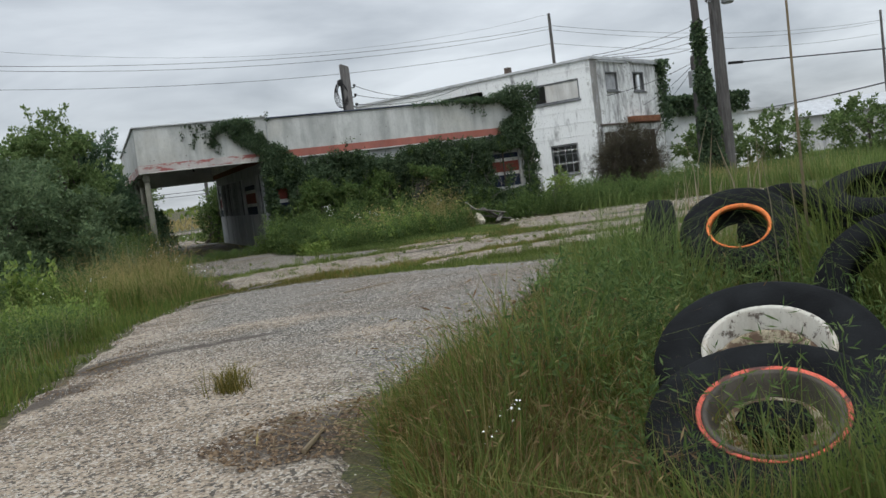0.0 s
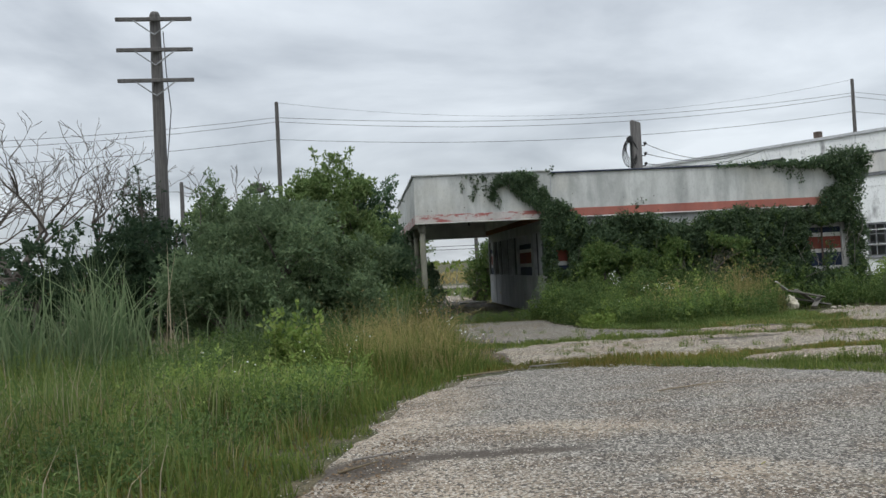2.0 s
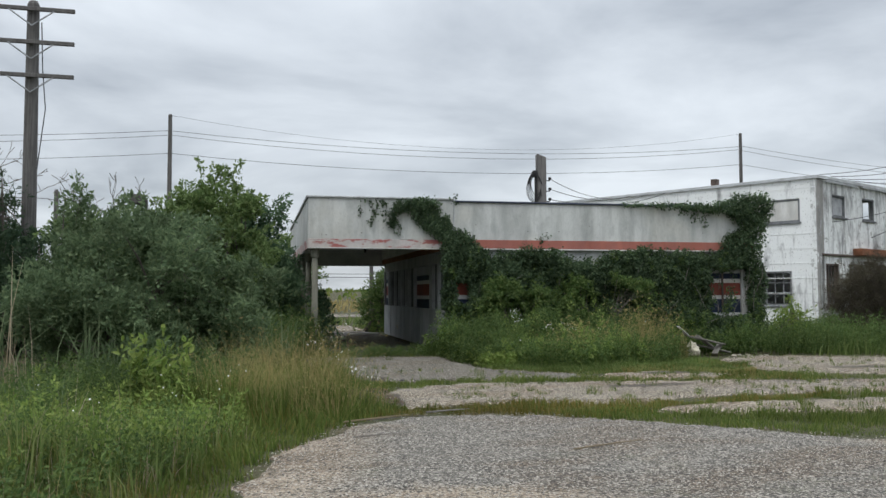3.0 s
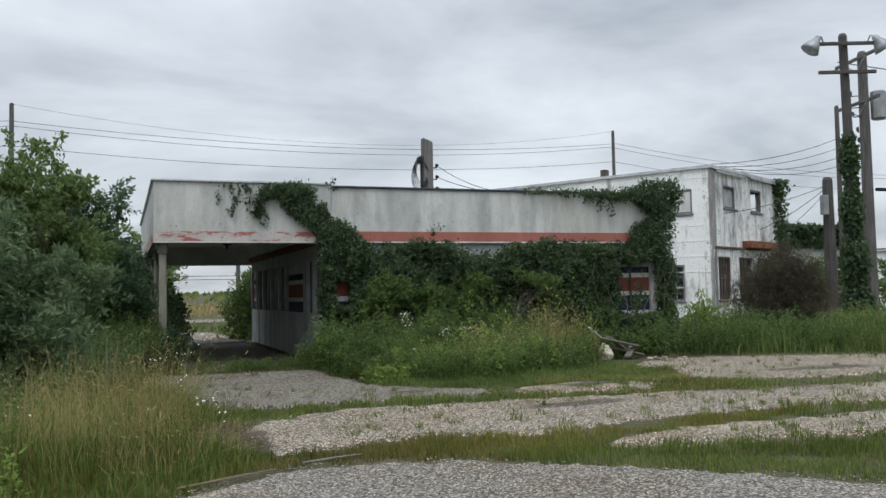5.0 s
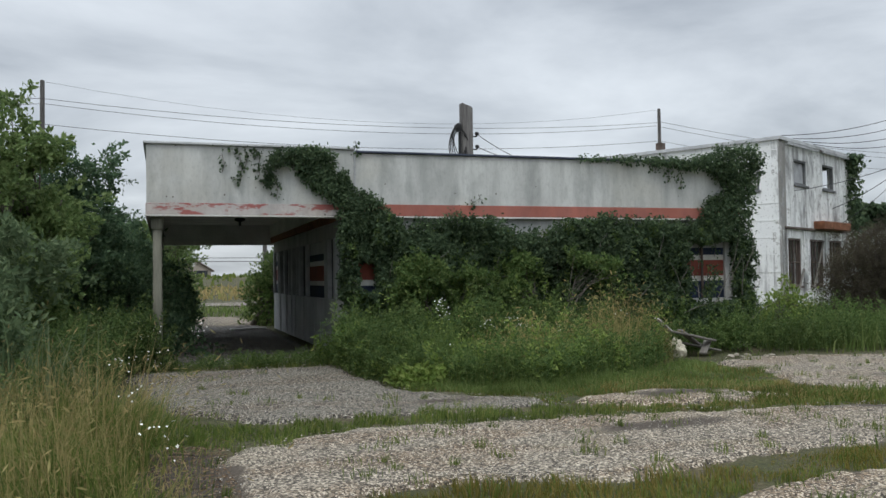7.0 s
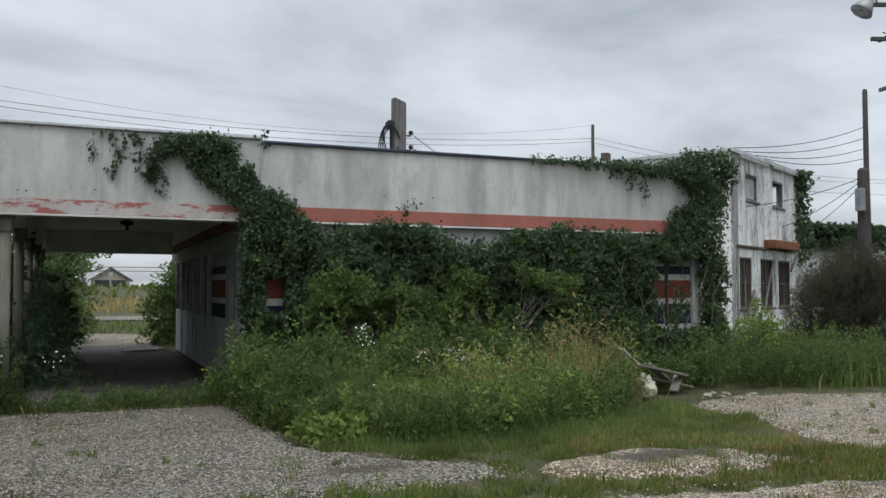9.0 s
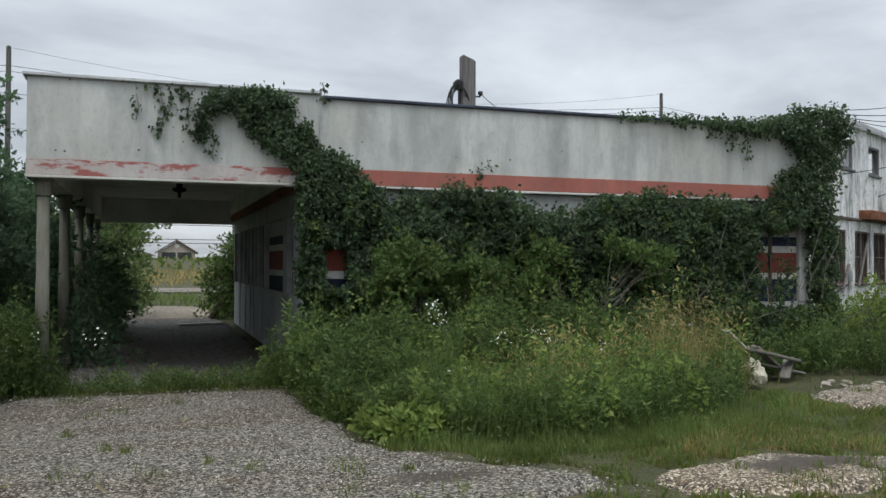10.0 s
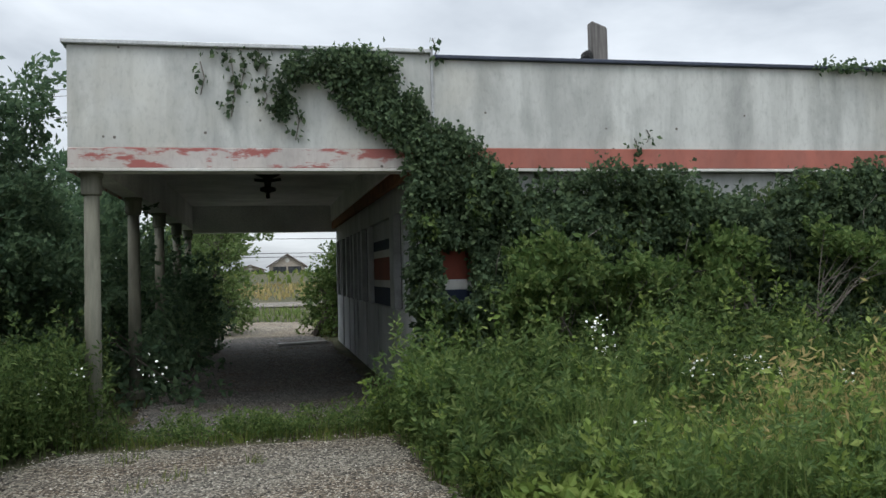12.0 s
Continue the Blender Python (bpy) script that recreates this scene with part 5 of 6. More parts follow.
def ivy_field(name, outline, n, thick, size):
    q = scatter(outline, n)
    d = edge_distance(q[:, 0], q[:, 1], outline)
    q = q[RNG.random(n) < np.clip(0.25 + d / 0.16 + 0.5 * fbm(q[:, 0], q[:, 1], 6.0), 0, 1)]
    q += RNG.normal(0, 0.03, q.shape)
    y = FY - 0.03 - RNG.random(len(q)) ** 1.3 * thick * (0.75 + 0.5 * fbm(q[:, 0], q[:, 1], 3.1))
    leaves(name, np.stack([q[:, 0], y, q[:, 1]], 1), size, M_IVY, ivy, 0.72, 0.15, 0.8)


ivy_field("leaves", DIAG, 14000, 0.24, 0.056)
ivy_field("leaves", TOPR, 14000, 0.34, 0.066)
n = 5400
x = RNG.uniform(5.45, 14.35, n)
TOP_X = [5.4, 6.35, 6.85, 7.2, 7.72, 8.36, 8.83, 9.31, 9.55, 9.8, 10.82, 11.35, 12.56, 13.2, 14.3]
TOP_Z = [2.55, 2.62, 2.38, 2.54, 2.66, 2.56, 2.32, 2.34, 2.2, 2.52, 2.64, 2.56, 2.55, 2.45, 2.2]
top = np.interp(x, TOP_X, TOP_Z) + 0.10 * fbm(x, x * 0 + 3, 7.1) + 0.06
z = 0.2 + (top - 0.2) * RNG.random(n) ** 0.85
bulge = 0.15 + 0.5 * np.clip(np.sin((x - 5.4) / 9.0 * np.pi), 0, 1) * np.clip(1.15 - z / 3.2, 0.2, 1) + 0.2 * fbm(x, z * 1.6, 2.6) + 0.22 * fbm(x + 2, z * 1.3, 1.2)
y = FY + 0.02 - RNG.random(n) ** 0.7 * np.clip(bulge, 0.08, 1.0)
tips = np.stack([x, y, z], 1)
way = unit(np.stack([RNG.normal(0, 0.6, n), -0.55 + RNG.normal(0, 0.35, n), -0.25 + RNG.normal(0, 0.6, n)], 1))
p, al = sprays(tips, way, 24, 0.26, 0.055)
hole = ((p[:, 0] > 12.74 + 0.16 * fbm(p[:, 2], p[:, 2], 4.0)) & (p[:, 0] < 13.96 + 0.1 * fbm(p[:, 2], p[:, 2] + 5, 4.0)) & (p[:, 2] > 0.9 + 0.12 * fbm(p[:, 0], p[:, 0], 5.0)) & (p[:, 2] < 2.2 + 0.12 * fbm(p[:, 0] + 3, p[:, 0], 5.0)) & ~((np.abs(p[:, 0] - 13.3 - 0.1 * np.sin(p[:, 2] * 5)) < 0.1) & (p[:, 2] < 1.7) & (RNG.random(len(p)) < 0.3))) | ((p[:, 0] > 5.80) & (p[:, 0] < 6.12) & (p[:, 2] > 1.25) & (p[:, 2] < 1.8)) | ((p[:, 0] < 5.75) & (p[:, 2] < 1.15) & (RNG.random(len(p)) < 0.85)) | (p[:, 2] > 2.8) | (p[:, 0] < 5.42)
kind_ = np.repeat(RNG.random(n), 24)
low = p[:, 2] < 1.35 + 0.55 * fbm(p[:, 0], p[:, 0] * 0.3, 1.9)
weedy = (kind_ > 0.9) | (low & (kind_ > 0.6))
for sel, size, mat, asp in ((~weedy & ~hole, 0.068, M_IVY, 0.68), (weedy & ~hole, 0.066, M_WEED, 0.55)):
    leaves("leaves", p[sel], size, mat, ivy, asp, 0.4, 0.35, al[sel] * 0.5)
# thin flat layer behind the sprays
q = 26000
x = RNG.uniform(5.5, 14.3, q)
z = 0.15 + 2.25 * RNG.random(q)
ok = (z < np.interp(x, TOP_X, TOP_Z) + 0.02) & ~((x > 12.7) & (x < 14.0) & (z > 0.9) & (z < 2.2)) & ~((x > 5.7) & (x < 6.15) & (z > 1.25) & (z < 1.8))
leaves("leaves", np.stack([x, FY + 0.06 - 0.12 * RNG.random(q), z], 1)[ok], 0.085, M_IVY, ivy, 0.75, 0.1, 0.8)


def strand(x, z0, z1, n, w=0.05):
    t = RNG.random(n)
    p = np.stack([x + 0.06 * np.sin(t * 9 + x) + RNG.normal(0, w, n), np.full(n, FY - 0.03) - RNG.random(n) * 0.04, z0 + (z1 - z0) * t], 1)
    tagged(leaves("strand", p, 0.065, M_IVY, ivy, 0.75, 0.1, 1.5), kind="stuff")
    part("stem", tube(bmesh.new(), [(x, FY - 0.012, z0), (x + 0.04, FY - 0.012, (z0 + z1) / 2), (x, FY - 0.012, z1)], 0.006, 4), M_TWIG, ivy)


for x, z0, z1, n, w in ((3.68, 3.8, 3.18, 60, 0.045), (3.38, 3.74, 3.4, 16, 0.04), (3.78, 3.86, 3.5, 26, 0.06), (3.6, 3.9, 3.8, 20, 0.12), (4.0, 3.8, 3.5, 16, 0.06), (4.15, 3.6, 3.15, 50, 0.05), (4.32, 3.35, 2.95, 30, 0.04), (3.95, 3.88, 3.7, 22, 0.06), (4.0, 3.5, 3.3, 16, 0.05), (8.05, 3.0, 2.8, 14, 0.05), (8.2, 3.1, 2.95, 10, 0.04), (12.4, 3.8, 3.4, 40, 0.06), (12.7, 3.8, 3.3, 40, 0.06), (12.1, 3.85, 3.6, 26, 0.08), (5.78, 4.05, 3.8, 26, 0.05), (11.5, 3.9, 3.75, 20, 0.1), (12.7, 2.3, 1.7, 24, 0.04), (13.3, 1.5, 1.0, 16, 0.04), (14.1, 2.3, 1.1, 70, 0.05), (13.98, 2.4, 1.2, 90, 0.06), (14.2, 2.5, 1.5, 60, 0.05), (13.5, 2.3, 1.85, 24, 0.04), (13.1, 2.25, 1.6, 30, 0.05)):
    strand(x, z0, z1, n, w)
bm = bmesh.new()
rg = random.Random(8)
for k in range(60):
    x = rg.uniform(5.6, 14.2)
    z = rg.uniform(0.1, 1.6)
    pts = [Vector((x, FY - 0.5 * rg.random(), z))]
    d = Vector((rg.gauss(0, 0.5), rg.gauss(-0.1, 0.2), 1)).normalized()
    for j in range(4):
        d = (d + Vector((rg.gauss(0, 0.3), rg.gauss(-0.05, 0.15), rg.gauss(0, 0.3)))).normalized()
        pts.append(pts[-1] + d * 0.22)
    tube(bm, pts, [0.009, 0.008, 0.007, 0.005, 0.003], 4)
part("vines", bm, M_TWIG, ivy)
# ivy round the floodlight pole
q = 6500
t = RNG.random(q) ** 1.25
a = RNG.uniform(0, 2 * np.pi, q)
r = (0.19 + 0.30 * np.clip(1 - t, 0, 1) ** 1.5 + 0.07 * np.sin(t * 23)) * (0.7 + 0.5 * RNG.random(q))
zz = 0.2 + 6.6 * t
pole_ivy = thing("ivy", (25.4, 30.2, 0), "dark ivy wrapped round the floodlight pole", "ivy")
leaves("leaves", np.stack([25.95 - 0.053 * zz + r * np.cos(a), 30.35 - 0.034 * zz + r * np.sin(a), zz], 1), 0.15, M_IVY, pole_ivy, 0.8, 0.2, 0.8)
# creeper on the block building's east corner and on the sheds
q = 1500
creeper = thing("ivy", (29.1, 37.8, 0), "ivy creeping over the block building's edge", "ivy")
t = RNG.random(q)
leaves("leaves", np.stack([29.1 + RNG.normal(0, 0.22, q), 37.75 + RNG.normal(0, 0.2, q), 6.2 - 3.6 * t ** 2], 1), 0.17, M_IVY, creeper, 0.8, 0.2, 0.8)
q = 2600
leaves("leaves", np.stack([RNG.uniform(29.8, 36.5, q), 40.0 - RNG.random(q) * 0.4, 4.4 - 1.0 * RNG.random(q) ** 2], 1), 0.22, M_IVY, creeper, 0.8, 0.2, 0.8)

for k, (bx, lump, seed) in enumerate(((9.4, (1.5, 0.35, 0.85), 31), (7.2, (0.7, 0.3, 0.65), 32))):
    shrub("leafy_bush", (bx, 24.35, 0), lumps((bx, 24.3, 1.2), lump, 16, 0.3, seed), 300, 30, 0.085, M_WEED, "leafy green bush growing before the ivy", "bush", seed=seed, trunks=4, r0=0.02, spread=0.14)

# ---- grass, weeds, reeds ----
DIRT = [(2.15, 15.4), (2.2, 17.4), (2.5, 17.7), (3.0, 17.3), (2.95, 15.4)]
PAVED = [FRONT, MIDDLE, RIGHT, REAR, PATCH, SIDE, UNDER, BEHIND]


def off_paving(q, margin=0.0):
    bad = np.zeros(len(q), bool)
    for s in PAVED:
        bad |= inside(q[:, 0] + margin * np.sin(q[:, 1] * 9), q[:, 1] + margin * np.cos(q[:, 0] * 9), s)
    bare = edge_distance(q[:, 0], q[:, 1], DIRT) + 0.12 * fbm(q[:, 0], q[:, 1], 3.0)
    return q[~(bad | ((bare > 0) & (RNG.random(len(q)) < 0.93)))]


def grass(name, poly, n, h, w, mat, label, lean=0.35, clump=0.0, margin=0.12, parent=None):
    q = off_paving(scatter(poly, n), margin)
    off = np.full(len(q), 9.0)
    for s in PAVED:
        off = np.minimum(off, -edge_distance(q[:, 0], q[:, 1], s))
    near = off < 0.7
    fade = min(1.4, 0.2 * min(max(a[k] for a in poly) - min(a[k] for a in poly) for k in (0, 1)))
    d = edge_distance(q[:, 0], q[:, 1], poly) + 0.3 * fade * fbm(q[:, 0], q[:, 1], 1.7)
    k = near | (RNG.random(len(q)) < np.clip(d / fade, 0.0, 1))
    q, off = q[k], off[k]
    if clump:
        f = fbm(q[:, 0], q[:, 1], clump)
        k = RNG.random(len(q)) < np.clip(0.55 + 0.6 * f, 0.1, 1)
        q, off = q[k], off[k]
    f = np.maximum(0.22, 0.74 + 0.42 * fbm(q[:, 0], q[:, 1], 1.1) + 0.34 * fbm(q[:, 0] + 4, q[:, 1], 3.3))
    if h > 0.3:
        f *= np.clip(0.38 + 0.75 * off, 0.38, 1)
    hh = h * f * RNG.uniform(0.45, 1.25, len(q))
    p = np.stack([q[:, 0], q[:, 1], ground_z(q[:, 0], q[:, 1]) - 0.02], 1)
    v, t, tip = blades(p, hh, w * RNG.uniform(0.6, 1.4, len(q)), lean)
    tagged(raw(name, v, t, mat), label, "grass", "", "stuff")
    return tip


LEFT = [(-11, 1), (-1.7, 1), (-0.7, 5.0), (0.1, 7.5), (0.7, 9.9), (1.2, 12.0), (2.0, 13.7), (2.8, 14.6), (2.9, 17.2), (2.4, 19.6), (-11, 19)]
LEFT_NEAR = [(-4.5, 4), (-0.7, 4.4), (0.1, 7.5), (0.7, 9.9), (1.2, 12.0), (2.0, 13.7), (2.9, 14.8), (2.9, 17.2), (-1, 16.5), (-4, 12)]
grass("ground_grass", [(-34, -12), (50, -12), (50, 44), (-34, 44)], 26000, 0.24, 0.022, M_GRASS, "sparse rough grass over the lot", 0.5)
grass("grass_verge", LEFT, 44000, 0.44, 0.015, M_GRASS, "long green verge grass", 0.6, 1.3)
grass("grass_verge", LEFT_NEAR, 40000, 0.2, 0.012, M_GRASS, "short green verge grass", 0.5)
grass("grass_verge", LEFT_NEAR, 14000, 0.34, 0.010, M_GRASS_OLIVE, "olive seeding verge grass", 0.7, 1.6)
grass("grass_verge", [(-9, 6), (-1.6, 6), (-0.6, 11), (0.4, 14.5), (-2, 17), (-9, 17)], 22000, 0.72, 0.012, M_GRASS, "tall green verge grass", 0.5, 0.9)
tip = grass("dry_grass", [(0.4, 14.3), (1.9, 14.1), (2.7, 15.2), (2.5, 17.5), (2.2, 19.2), (0.2, 18.5), (-0.5, 16)], 4200, 1.02, 0.006, M_GRASS_DRY, "tall golden dry grass", 0.75)
grass("verge_grass", [(-0.5, 14.3), (1.9, 14.0), (2.8, 15.0), (2.6, 17.5), (2.3, 19.4), (0.0, 19), (-0.8, 16)], 13000, 0.62, 0.011, M_GRASS, "tall mixed verge grass", 0.7)
s = leaves("seed_heads", tip[RNG.random(len(tip)) < 0.6], 0.07, M_GRASS_DRY, None, 0.16, 0.2, 0.4)
tagged(s, "golden grass seed heads", "grass", "", "stuff")
grass("dry_grass", [(-5, 6), (-1.3, 6.5), (-0.2, 9.2), (0.6, 12.3), (-3, 13)], 5000, 0.6, 0.007, M_GRASS_DRY, "straw-coloured grass stalks", 0.4, 1.6)
grass("straw_stalks", [(-6, 6), (-1.0, 6.5), (0.3, 10.2), (0.9, 13.0), (-3, 15)], 2300, 0.8, 0.007, M_STRAW, "pale straw stalks in the verge", 0.4, 1.2)
grass("verge_tussock", [(-6, 5), (-1.2, 6.0), (0.0, 9.2), (0.8, 12.6), (-3, 16)], 9000, 0.75, 0.014, M_GRASS_YARD, "pale green tussocks in the verge", 0.5, 2.1)
RIGHTV = [(1.55, -1), (1.6, 1.0), (1.8, 3.2), (2.1, 4.4), (2.6, 5.3), (3.8, 6.4), (5.5, 8.5), (7.5, 10.6), (9, 12.6), (17, 13), (17, -1)]
grass("grass_verge", RIGHTV, 22000, 0.5, 0.012, M_GRASS, "tall rank green grass", 0.65)
grass("grass_verge", [(1.6, 1.6), (1.85, 3.2), (2.2, 4.5), (2.8, 5.3), (4.0, 6.4), (5.8, 8.4), (7.6, 9.8), (8.5, 8), (5.2, 4.6), (3.2, 1.4), (2.2, 0.8)], 22000, 0.78, 0.009, M_GRASS, "tall rank green grass round the tyres", 0.7)
grass("grass_verge", [(1.6, 1.2), (1.85, 3.2), (2.2, 4.5), (2.8, 5.3), (4.0, 6.4), (5.8, 8.4), (7.6, 9.8), (8.5, 8), (5.2, 4.6), (3.4, 1.6), (2.2, 0.8)], 25000, 0.6, 0.007, M_GRASS_OLIVE, "tall olive seeding grass round the tyres", 0.8)
tip = grass("dry_grass", [(1.7, 1.8), (2.1, 4.2), (3.0, 5.2), (5.6, 8.0), (7, 8), (5, 4.5), (2.6, 1.4)], 4600, 0.72, 0.005, M_GRASS_DRY, "thin straw stalks in the grass", 0.9)
tagged(leaves("seed_heads", tip[::4], 0.05, M_GRASS_DRY, None, 0.2, 0.2, 0.4), "pale grass seed heads", "grass", "", "stuff")
tip = grass("seeding_grass", [(1.7, 1.6), (2.1, 4.2), (3.0, 5.2), (4.6, 6.8), (5.2, 5.6), (3.6, 3.4), (3.0, 1.2)], 4200, 0.78, 0.004, M_SEEDING, "thin reddish seeding grass along the paving", 0.8)
tagged(leaves("seed_heads", tip[::2], 0.06, M_SEEDING, None, 0.14, 0.2, 0.4), "reddish grass seed heads", "grass", "", "stuff")
grass("tall_grass", [(2.3, 2.0), (2.75, 1.35), (3.6, 1.35), (3.5, 1.85), (3.0, 2.0), (2.7, 2.3)], 3400, 0.74, 0.006, M_GRASS, "grass blades before the coral ringed tyre", 0.5)
grass("tall_grass", [(5.0, 3.2), (5.6, 4.6), (6.4, 5.6), (7.4, 5.4), (6.6, 3.6), (5.6, 2.6)], 3600, 1.15, 0.009, M_GRASS, "rank grass overgrowing the tyre pile", 0.6)
grass("grass_verge", [(3.9, 5.2), (4.4, 6.3), (5.4, 7.3), (6.0, 6.6), (5.2, 5.2), (4.4, 4.4)], 3600, 1.2, 0.009, M_GRASS_YARD, "tall pale seeding grass before the tyres", 0.5)
grass("dead_reeds", [(5.6, 4.8), (6.2, 5.0), (6.9, 6.3), (6.2, 6.1)], 60, 1.75, 0.02, M_STRAW, "dead straw reed stalks", 0.2)
grass("dead_reeds", [(8.5, 8.6), (10.5, 9.5), (10.2, 11.5), (8.6, 10.8)], 90, 1.9, 0.02, M_STRAW, "dead straw reed stalks", 0.15)
grass("joint_grass", [(4.6, 14.2), (5.4, 13.2), (7.2, 11.2), (9.5, 10.8), (10, 13.2), (6.2, 14.3)], 12000, 0.17, 0.009, M_GRASS, "short grass beside the front paving", 0.5)
grass("short_turf", [(5.4, 20.9), (6.2, 19.6), (7.0, 18.0), (10.8, 17.2), (11.6, 22.4), (8, 20.6)], 20000, 0.10, 0.009, M_GRASS_OLIVE, "short worn turf between the slabs", 0.6)
# grass in the joints between the slabs
JOINT = [(2.2, 14.2), (3.6, 14.5), (5.0, 14.2), (6.2, 13.3), (8.6, 12.0), (17, 11.5), (17, 18), (10.4, 18.3), (6.8, 18.2), (6.6, 19.0), (9.8, 19.3), (10.8, 20.6), (11.2, 22.2), (6.0, 20.2), (5.6, 20.6), (2.3, 19.6)]
grass("joint_grass", JOINT, 38000, 0.12, 0.009, M_GRASS, "short grass growing in the paving joints", 0.5, 0.0, 0.3)
grass("joint_grass", [(6.0, 13.2), (9, 12.4), (16, 12.2), (16, 15.6), (8, 15.3), (5.4, 14.7)], 14000, 0.14, 0.009, M_GRASS, "grass growing in the paving joints", 0.5, 0.0, 0.3)
grass("joint_grass", [(2.2, 14.2), (3.6, 14.3), (5.2, 13.8), (8.0, 14.6), (10, 15.4), (4.4, 15.3), (2.8, 15.2)], 10000, 0.13, 0.008, M_GRASS_OLIVE, "grass growing in the paving joints", 0.5)
grass("joint_grass", [(2.3, 17.0), (6.5, 17.4), (11.0, 16.9), (11.2, 18.6), (7.0, 19.0), (6.8, 19.8), (5.6, 20.8), (4.6, 18.9), (2.3, 19.4)], 15000, 0.15, 0.013, M_GRASS, "short green grass between the slabs", 0.6, 0.0, 0.3)
grass("joint_grass", [(5.3, 21.0), (6.9, 19.0), (10.2, 19.0), (11.6, 20.4), (11.5, 22.6), (10.6, 22.4), (8, 20.9)], 13000, 0.13, 0.013, M_GRASS_YARD, "short green grass before the weed bed", 0.6, 0.0, 0.3)
grass("dry_grass", [(8.0, 18.0), (10.6, 17.6), (11.0, 19.6), (9.4, 20.6), (8.0, 20.2)], 6000, 0.12, 0.008, M_GRASS_DRY, "short dry tan grass", 0.6)
q = np.array([[1.55, 6.35]]) + RNG.normal(0, 0.07, (260, 2))
v, t, _ = blades(np.column_stack([q, np.zeros(len(q))]), RNG.uniform(0.1, 0.26, len(q)), np.full(len(q), 0.007), 1.1)
tagged(raw("grass_tuft", v, t, M_GRASS_OLIVE), "small green grass tuft in the paving", "grass", "", "stuff")
for poly, n in ((MIDDLE, 90), (REAR, 26), (SIDE, 60), (RIGHT, 40), (PATCH, 16)):
    c = scatter(poly, n)
    q = np.repeat(c, 26, 0) + RNG.normal(0, 0.06, (n * 26, 2)) * np.repeat(RNG.uniform(0.4, 1.6, (n, 1)), 26, 0)
    v, t, _ = blades(np.column_stack([q, np.full(len(q), -0.01)]), RNG.uniform(0.03, 0.12, len(q)), np.full(len(q), 0.008), 0.6)
    tagged(raw("slab_grass", v, t, M_GRASS), "sparse grass sprouting through cracked paving", "grass", "", "stuff")
# yard and field
grass("yard_grass", [(13.4, 23.2), (19.5, 20.8), (30, 16), (46, 22), (46, 34), (30, 34), (22, 33), (15, 33), (14.4, 25)], 20000, 0.75, 0.022, M_GRASS_YARD, "tall yard grass before the block building", 0.4)
grass("yard_grass", [(13.2, 23.4), (19.5, 21.0), (24, 20), (24, 29), (15, 29), (14.4, 25)], 26000, 0.68, 0.018, M_GRASS_YARD, "tall yard grass beside the shop", 0.35)
grass("yard_grass", [(15, 12), (40, 2), (46, 16), (24, 19), (15, 19.5)], 12000, 0.45, 0.03, M_GRASS_YARD, "yard grass", 0.4)
grass("dry_grass", [(17, 22), (24, 20), (24, 28), (16, 28)], 5000, 0.95, 0.012, M_GRASS_DRY, "dry stalks in the yard grass", 0.35)
grass("field_grass", [(-40, 40.5), (50, 40.5), (60, 58.5), (-40, 57)], 13000, 0.42, 0.07, M_GRASS_YARD, "roadside field grass", 0.5)
grass("golden_field", [(-60, 72), (90, 75), (150, 112), (-90, 112)], 14000, 0.65, 0.2, M_GRASS_DRY, "golden hay field", 0.4)
grass("far_field", [(-120, 112), (170, 112), (260, 300), (-160, 300)], 7000, 0.9, 0.6, M_GRASS, "far green field", 0.5)
grass("back_grass", [(-1, 37.3), (2.3, 38.8), (5.0, 38.9), (7.5, 37.3), (8, 44), (-1, 44)], 12000, 0.35, 0.012, M_GRASS, "grass behind the canopy", 0.5)


def weeds(name, poly, n, h, per, size, mat, label, aspect=0.35, stem=True):
    """Upright leafy stems."""
    q = off_paving(scatter(poly, n), 0.1)
    n = len(q)
    hh = h * (0.72 + 0.3 * fbm(q[:, 0], q[:, 1], 1.3) + 0.3 * fbm(q[:, 0] + 7, q[:, 1], 3.7)) * RNG.uniform(0.5, 1.25, n)
    lean = RNG.normal(0, 0.14, (n, 2)) * hh[:, None]
    t = RNG.random((n, per)) ** 0.75
    a = RNG.uniform(0, 2 * np.pi, (n, per))
    out = (0.02 + 0.09 * RNG.random((n, per))) * (1.3 - t)
    x = q[:, :1] + lean[:, :1] * t ** 1.5 + out * np.cos(a)
    y = q[:, 1:] + lean[:, 1:] * t ** 1.5 + out * np.sin(a)
    z = t * hh[:, None]
    p = np.stack([x, y, z], 2).reshape(-1, 3)
    al = np.stack([np.cos(a), np.sin(a), 0.35 + 0.5 * t], 2).reshape(-1, 3)
    tagged(leaves(name, p, size, mat, None, aspect, 0.9, 0.1, al * 0.8), label, "weeds", "", "stuff")
    if stem:
        b = np.stack([q[:, 0], q[:, 1], np.zeros(n) - 0.05], 1)
        v, f, _ = blades(b, hh, np.full(n, 0.009), 0.1)
        tagged(raw("weed_stems", v, f, M_WEED), "green weed stems", "weeds", "", "stuff")
    return np.stack([q[:, 0] + lean[:, 0], q[:, 1] + lean[:, 1], hh], 1)


BED = [(5.05, 24.95), (4.8, 23.4), (5.05, 21.6), (6.3, 20.4), (7.6, 20.2), (9.2, 21.0), (10.6, 22.2), (10.8, 22.8), (11.1, 24.1), (12.3, 24.3), (12.3, 24.9)]
BED_BACK = [(5.3, 24.9), (5.3, 23.6), (6.2, 22.4), (8.5, 22.4), (10.3, 23.2), (10.9, 24.2), (12.3, 24.4), (12.3, 24.9)]
